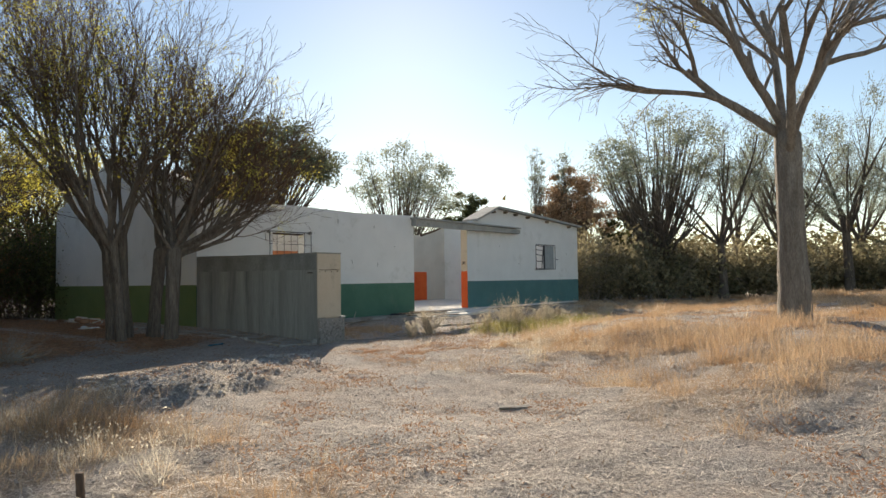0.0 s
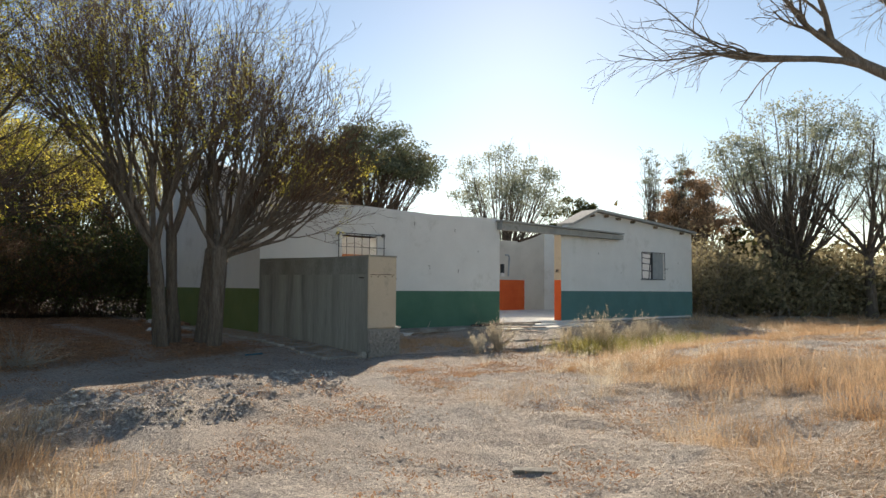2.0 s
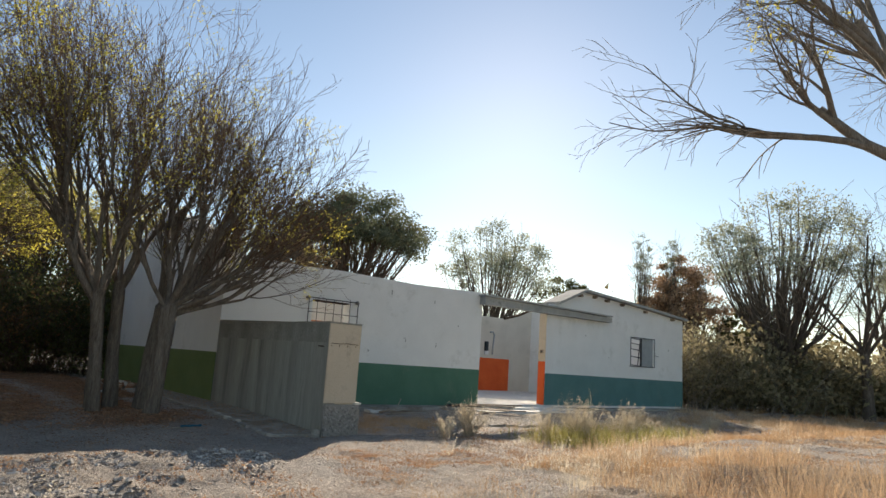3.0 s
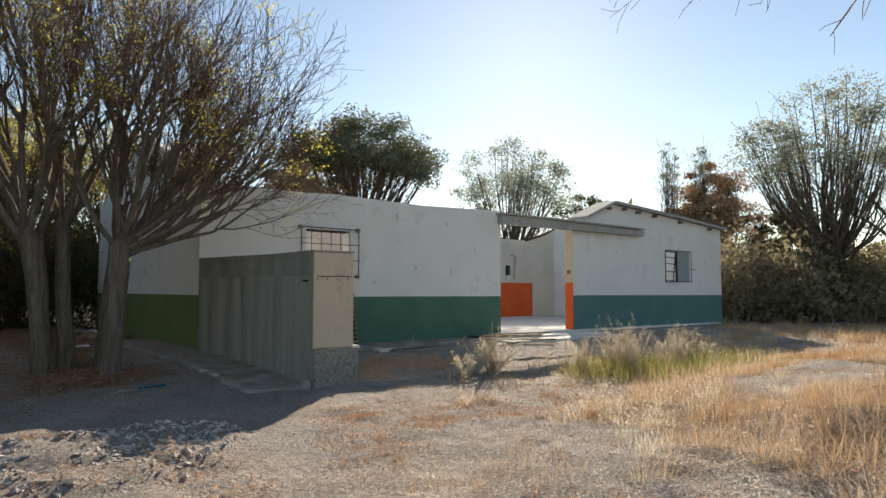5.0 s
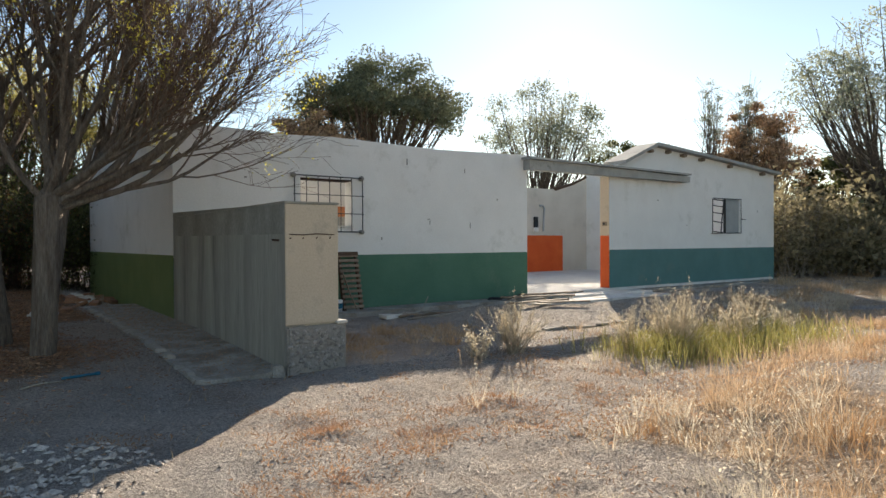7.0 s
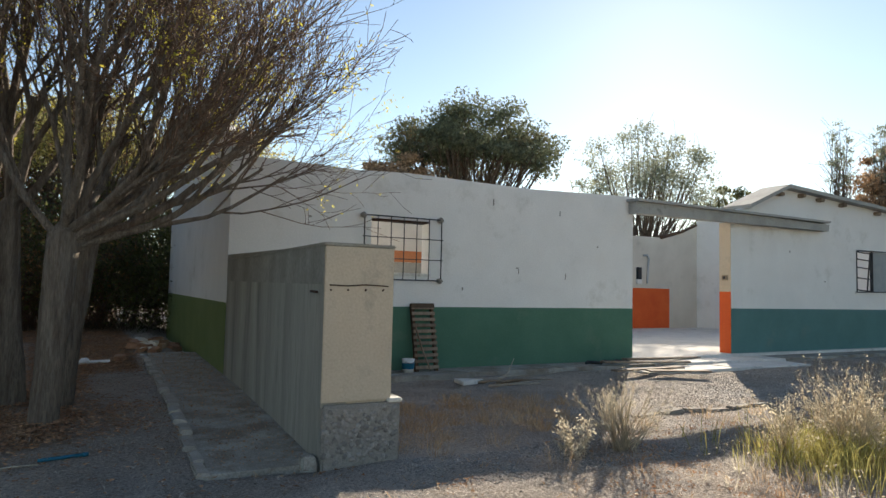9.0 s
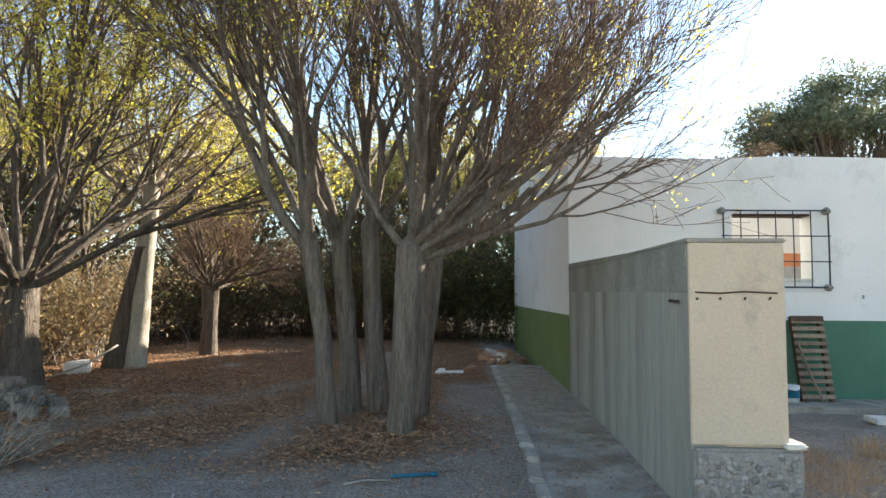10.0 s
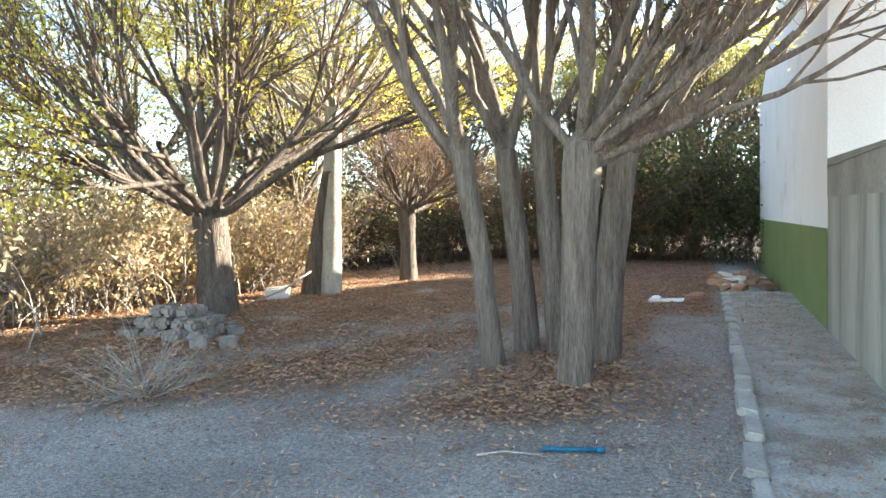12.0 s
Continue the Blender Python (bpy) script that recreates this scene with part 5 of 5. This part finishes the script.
L = nr.uniform(0.02, 0.09, len(X)) * np.where(Y > -8.2, 0.65, 0.9 + 1.3 * sstep(-9.5, -11.5, Y) * nr.random(len(X)))
w = np.where(Y > -8.2, 0.0010, 0.0013) + 0.00017 * np.hypot(X + 3.5, Y + 11.5)
d2, s2 = np.stack([np.cos(a), np.sin(a)], -1), np.stack([-np.sin(a), np.cos(a)], -1)
Pa, Pb = np.stack([X, Y], -1), np.stack([X, Y], -1) + d2 * L[:, None]
za, zb = ground_z(Pa[:, 0], Pa[:, 1]) + 0.006, ground_z(Pb[:, 0], Pb[:, 1]) + nr.uniform(0.004, 0.018, len(X))
V = np.stack([np.c_[Pa - s2 * w[:, None], za], np.c_[Pa + s2 * w[:, None], za], np.c_[Pb + s2 * w[:, None], zb], np.c_[Pb - s2 * w[:, None], zb]], 1)
tagged(new("straw_litter", fast_mesh("straw_litter", V, np.arange(len(X) * 4).reshape(-1, 4), STRAW)), "broken dry straw scattered over the dirt", "straw", kind="stuff")

X, Y = scatter(330000, -9.5, 0.3, -5.2, 9.5, lambda a, b: (0.04 + 0.96 * litter_zone(a, b)) * np.clip(5.0 / np.hypot(a + 1.3, b + 7), 0.25, 1))
at = np.stack([X, Y, ground_z(X, Y) + nr.uniform(0.004, 0.025, len(X))], -1)
me = leaf_quads(nr, at, 0.039, "leaf_litter", DRYLEAF, 0.0, 0.6)
co = np.empty(len(me.vertices) * 3, np.float32)
me.vertices.foreach_get("co", co)
co = co.reshape(len(at), -1, 3)
co[:, :, 2] = at[:, 2:3] + (co[:, :, 2] - at[:, 2:3]) * 0.3 + 0.008
me.vertices.foreach_set("co", co.ravel())
tagged(new("leaf_litter", me), "brown curled leaves fallen under the trees", "leaves", kind="stuff")


X, Y = scatter(160000, -8.5, 11, -15.5, -4.8, lambda a, b: sstep(0.42, 0.78, value_noise(a * 1.1, b * 1.1, 71) * 0.6 + value_noise(a * 3.0, b * 3.0, 72) * 0.4 + 0.4 * near(a, b, -0.9, -7.4, 0.45) + 0.35 * near(a, b, 0.05, -7.6, 0.4) + 0.4 * near(a, b, 1.9, -7.65, 0.45)) * np.clip(7.0 / np.hypot(a + 3, b + 11), 0.2, 1))
at = np.stack([X, Y, ground_z(X, Y) + nr.uniform(0.004, 0.03, len(X))], -1)
tagged(new("plant_debris", leaf_quads(nr, at, 0.029, "plant_debris", REDGRASS, 0.0, 0.28)), "reddish bits of dead leaves and stalks on the dirt", "leaves", kind="stuff")


X, Y = nr.uniform(-0.8, -0.05, 1900), nr.uniform(-4.6, 3.0, 1900)
zs = np.interp(Y, [-4.72, -3.0, -1.2, 1.0, 3.2], [-0.135, -0.062, -0.012, 0.002, 0.012])
tagged(new("blown_leaves", leaf_quads(nr, np.stack([X, Y, zs + 0.010], -1), 0.026, "blown_leaves", DRYLEAF, 0.0, 0.4)), "bits of dry leaf blown onto the concrete strip", "leaves", kind="stuff")


def pebbles(name, X, Y, size, mat, label, category, flat=0.6):
    """Small angular lumps, each an uneven octahedron."""
    n = len(X)
    ax = np.array([[1, 0, 0], [0, 1, 0], [-1, 0, 0], [0, -1, 0], [0, 0, 1], [0, 0, -1]], float)
    s = size * nr.uniform(0.4, 1.4, n)
    V = ax[None] * s[:, None, None] * nr.uniform(0.6, 1.2, (n, 6, 1)) + nr.normal(0, 0.22, (n, 6, 3)) * s[:, None, None]
    V[:, 4:] *= np.array([1, 1, 0.62])
    V[:, :, 2] *= flat
    V += np.stack([X, Y, ground_z(X, Y) + s * 0.2], -1)[:, None]
    f = np.array([[0, 1, 4], [1, 2, 4], [2, 3, 4], [3, 0, 4], [1, 0, 5], [2, 1, 5], [3, 2, 5], [0, 3, 5]])
    F = (np.arange(n)[:, None, None] * 6 + f[None]).reshape(-1, 3)
    return tagged(new(name, fast_mesh(name, V, F, mat)), label, category, kind="stuff")


X, Y = scatter(42000, -7.2, -0.8, -10, -5, lambda a, b: clod_zone(a, b) * 0.3 * sstep(0.2, 0.6, value_noise(a * 3, b * 3, 92)))
pebbles("earth_clods", X, Y, 0.026, CLOD, "turned lumps of dry grey earth", "earth", 0.85)
X, Y = scatter(15000, 0.0, 4.2, -5.7, -4.8, lambda a, b: 0.7 * sstep(0.2, 0.6, value_noise(a * 2.2, b * 2.2, 82)))
pebbles("gravel", X, Y, 0.011, GRAVEL, "fine grey gravel before the footing", "gravel")
X, Y = scatter(13000, 4.6, 11, -4.2, -0.8, lambda a, b: 0.55 * sstep(0.3, 0.5, value_noise(a * 2, b * 2, 81) + 0.2 * sstep(5, 6.5, a - b * 0.3)))
pebbles("stone_chips", X, Y, 0.017, CHIPS, "pale stone chips and rubble before the doorway", "gravel", 0.5)
X, Y = scatter(9000, -8, 8, -15, -4.8, lambda a, b: 0.25 + 0 * a)
pebbles("small_stones", X, Y, 0.013, GRAVEL, "small stones scattered in the dirt", "stones")


def bush(name, label, seed, base, n, height, spread, mat, leaves=0, leaf_mat=None, leaf=0.03, r=0.005):
    rng = np.random.default_rng(seed)
    x, y = base
    root = empty(name, (x, y, gz(x, y)))
    S = np.c_[rng.normal(0, 0.05, (n, 2)), np.full(n, -0.02)]
    d = np.c_[rng.normal(0, spread, (n, 2)), np.ones(n)]
    A = grow(rng, S, d, height * rng.uniform(0.5, 1.1, n), np.full(n, r), np.full(n, r * 0.4), 6, 0.0, 0.09)
    B = fork(rng, *A, 4, 0.3, 1.0, (15, 50), (0.2, 0.4), 4, 0.1, 0.1, 0.7)
    tagged(part_mesh("stem_tangle", tubes([A, B], "stem_tangle", mat, 3), root), kind="stuff")
    if leaves:
        tagged(part_mesh("seed_fluff", leaf_quads(rng, along(rng, B[0], leaves, 0.012), leaf, "seed_fluff", leaf_mat), root), kind="stuff")
    return tagged(root, label, "bush")


bush("dry_bush", "pale dry weed bush beside the slabs", 501, (2.75, -5.3), 70, 0.72, 0.5, PALEGRASS, 3600, PALEGRASS, 0.015)
bush("dry_bush", "pale dry weed bush beside the slabs", 502, (2.2, -5.3), 30, 0.4, 0.5, PALEGRASS, 900, PALEGRASS, 0.03)
X, Y = scatter(5000, -2.2, 3.4, -9.2, -5.9, lambda a, b: np.clip(near(a, b, -0.6, -6.7, 0.35) + near(a, b, -0.1, -7.4, 0.3) + 0.8 * near(a, b, 0.9, -7.0, 0.35) + 0.6 * near(a, b, -1.2, -8.2, 0.4) + 0.8 * near(a, b, 1.9, -7.3, 0.3), 0, 1) * 0.55)
tagged(new("red_weed", tufts(nr, X, Y, 24, nr.uniform(0.04, 0.12, len(X)), np.full(len(X), 0.08), np.full(len(X), 0.005), 2.4, "red_weed", REDGRASS)), "low patches of reddish dead weed on the dirt", "weeds", kind="stuff")
X, Y = scatter(700, 0.8, 3.8, -4.7, -2.2, lambda a, b: 0.35 * sstep(0.35, 0.6, value_noise(a * 1.7, b * 1.7, 91)))
tagged(new("shade_grass", tufts(nr, X, Y, 40, nr.uniform(0.08, 0.3, len(X)), np.full(len(X), 0.1), np.full(len(X), 0.005), 1.7, "shade_grass", GRASS)), "golden dead grass in the shade before the wall", "grass", kind="stuff")
for i, (x, y, hh, n) in enumerate(((4.0, -6.1, 0.6, 60), (4.6, -6.4, 0.75, 90), (5.1, -6.2, 0.85, 90), (5.6, -6.6, 0.7, 80), (6.2, -6.4, 0.7, 80), (6.8, -6.6, 0.45, 50), (8.6, -5.9, 0.5, 40), (11.4, -5.6, 0.5, 40), (4.9, -6.0, 0.8, 80))):
    bush("dry_bush", "tall pale weed gone to seed among green weeds", 520 + i, (x, y), int(n * 0.6), hh, 0.4, PALEGRASS, 1500, PALEGRASS, 0.021, 0.0048)
bush("branch_heap", "heap of pale cut brushwood on the ground", 507, (-5.2, -3.9), 70, 0.62, 1.6, PALEBARK, 200, DRYLEAF, 0.05, 0.006)

# ---------------------------------------------------------------- litter of the yard
pp = empty("blue_pipe", (-1.84, -4.02, gz(-1.84, -4.02) + 0.022))
tub = part("tube", rod([(-0.17, -0.04, 0), (0.17, 0.04, 0)], 0.014, 10), BLUE, pp, "blue plastic tube", True)
part("collar", rod([(0.13, 0.031, 0), (0.172, 0.041, 0)], 0.018, 10), BLUE, tub, "", True)
tagged(pp, "short length of blue plastic pipe lying on the dirt", "pipe")
stick("dry_stick", [(-2.35, -4.2, gz(-2.35, -4.2) + 0.012), (-2.2, -4.14, gz(-2.2, -4.14) + 0.02), (-2.0, -4.12, gz(-2.0, -4.12) + 0.012)], 0.008, PALEBARK, "thin peeled stick lying on the dirt", "stick")
sp = part("wood_splinter", box(-0.16, 0.16, -0.03, 0.03, 0, 0.025, 0.006, 0.012, random.Random(8)), PALEBARK)
sp.matrix_world = pose(-3.0, -11.5, gz(-3.0, -11.5) - 0.006, 0, 0, -48)
tagged(sp, "flat pale splinter of wood lying on the dirt", "wood piece")
stick("wooden_stake", [(-6.95, -11.35, gz(-6.95, -11.35) - 0.05), (-6.97, -11.36, 0.08)], 0.022, DARKWOOD, "dark wooden stake standing in the dirt", "stake")
stick("dry_stick", [(-7.1, -0.4, gz(-7.1, -0.4) + 0.01), (-6.8, 0.05, 0.28), (-6.6, 0.5, 0.52)], 0.014, PALEBARK, "pale stick leaning at the foot of the tree", "stick")
cb = part("concrete_lump", box(-0.16, 0.16, -0.12, 0.12, 0, 0.2, 0.03, 0.03, random.Random(4)), SLABC)
cb.matrix_world = pose(-7.1, 0.35, gz(-7.1, 0.35) - 0.01, 0, 0, 25)
tagged(cb, "broken block of pale concrete among the leaves", "concrete block")
ws = empty("white_scrap", (-1.7, 2.08, gz(-1.7, 2.08)))
rng = random.Random(9)
part("sheet", box(-0.24, 0.24, -0.1, 0.12, 0.01, 0.035, 0.006, 0.02, rng), PLASTICW, ws, "crumpled white sheet")
part("lump", box(-0.2, -0.06, -0.08, 0.06, 0.02, 0.07, 0.02, 0.025, rng), PLASTICW, ws, "crumpled white corner")
tagged(ws, "crumpled white plastic scrap on the leaves", "scrap")
for i in range(34):
    x, y = rng.gauss(-0.75, 0.42), rng.gauss(4.7, 0.95)
    if x > -0.16:
        x = -0.2 - rng.random() * 0.4
    b = part("brick_fragment", box(-rng.uniform(0.08, 0.16), rng.uniform(0.08, 0.16), -0.09, 0.09, 0, rng.uniform(0.06, 0.11), 0.012, 0.02, rng), BRICK if i % 3 else SLABC)
    b.matrix_world = pose(x, y, gz(x, y) + max(0, 0.08 - 0.12 * abs(y - 4.7)) * rng.random() - 0.005, rng.uniform(-14, 14), rng.uniform(-14, 14), rng.uniform(0, 180))
    tagged(b, "broken brick and mortar fragment by the side wall", "brick", "rubble by the side wall")
k = 0
for layer, (nx, ny) in enumerate(((6, 4), (5, 3), (3, 2))):
    for i in range(nx):
        for j in range(ny):
            x = -6.45 + (i - nx / 2 + 0.5) * 0.185 + rng.uniform(-0.03, 0.03)
            y = -2.25 + (j - ny / 2 + 0.5) * 0.2 + rng.uniform(-0.03, 0.03)
            b = part("paving_block", box(-0.08, 0.08, -0.085, 0.085, 0, 0.115, 0.032, 0.016, rng), COBBLE)
            b.matrix_world = pose(x, y, gz(-6.45, -2.25) - 0.03 + layer * 0.112, rng.uniform(-7, 7), rng.uniform(-7, 7), rng.uniform(-25, 25))
            tagged(b, "rounded grey-brown paving block in a rough pile", "paving block", "pile of paving blocks")
for i in range(7):
    x, y = -6.0 + rng.uniform(-0.2, 0.5), -2.4 + rng.uniform(-0.35, 0.4)
    b = part("paving_block", box(-0.085, 0.085, -0.09, 0.09, 0, 0.125, 0.022, 0.012, rng), COBBLE)
    b.matrix_world = pose(x, y, gz(x, y) - 0.02, 0, 0, rng.uniform(0, 90))
    tagged(b, "rounded grey-brown paving block fallen beside the pile", "paving block", "pile of paving blocks")
pl = part("rotten_plank", box(-0.5, 0.5, -0.12, 0.12, 0, 0.04, 0.008, 0.012, rng), DARKWOOD)
pl.matrix_world = pose(-7.2, -2.1, gz(-7.2, -2.1) + 0.07, 0, -12, 10)
tagged(pl, "dark rotten plank leaning on the pile of blocks", "plank")

# ---------------------------------------------------------------- stones of the footing
rng = random.Random(31)
protos = []
for k in range(5):
    bm = bmesh.new()
    bmesh.ops.create_icosphere(bm, subdivisions=1, radius=0.5)
    for v in bm.verts:
        v.co *= 1 + 0.25 * noise.noise(v.co * 2.5 + Vector((k * 7.1, 0, 0)))
    me = bpy.data.meshes.new("stone")
    bm.to_mesh(me)
    bm.free()
    me.materials.append(STONE)
    me.polygons.foreach_set("use_smooth", [True] * len(me.polygons))
    protos.append(me)
for face in ("front", "right"):
    for _ in range(190 if face == "front" else 90):
        s = rng.uniform(0.022, 0.055)
        u, z = rng.uniform(0.02, 0.66 if face == "front" else 0.7), rng.uniform(0.06, 0.49)
        o = new("stone", protos[rng.randrange(5)])
        o.parent = PENDING_STONES
        m = pose(u, -0.06, z, 0, rng.uniform(0, 180), 0) if face == "front" else pose(0.70 if face == "right" else -0.02, u, z, rng.uniform(0, 180), 0, 0)
        o.matrix_basis = m @ Matrix.Diagonal((s * 1.2, s * 0.7, s, 1) if face == "front" else (s * 0.7, s * 1.2, s, 1))

rng = random.Random(41)
for x, z, w, h in ((4.62, 2.86, 0.03, 0.12), (6.15, 2.78, 0.025, 0.09), (5.15, 1.72, 0.06, 0.02), (5.2, 1.62, 0.02, 0.09), (6.3, 1.55, 0.02, 0.12), (1.2, 2.4, 0.05, 0.03), (7.1, 2.2, 0.03, 0.04), (4.0, 1.3, 0.03, 0.05),
                   (13.2, 2.4, 0.04, 0.05), (14.6, 1.7, 0.05, 0.03), (18.7, 2.2, 0.04, 0.06)):
    chip = part("plaster_scar", box(x, x + w, -0.006, 0.002, z, z + h, 0.002, 0.008 if w > 0.03 else 0.004, rng), CONCRETE)
    tagged(chip, "small grey scar where plaster has chipped off", "plaster scar", "plaster scars on the front wall")
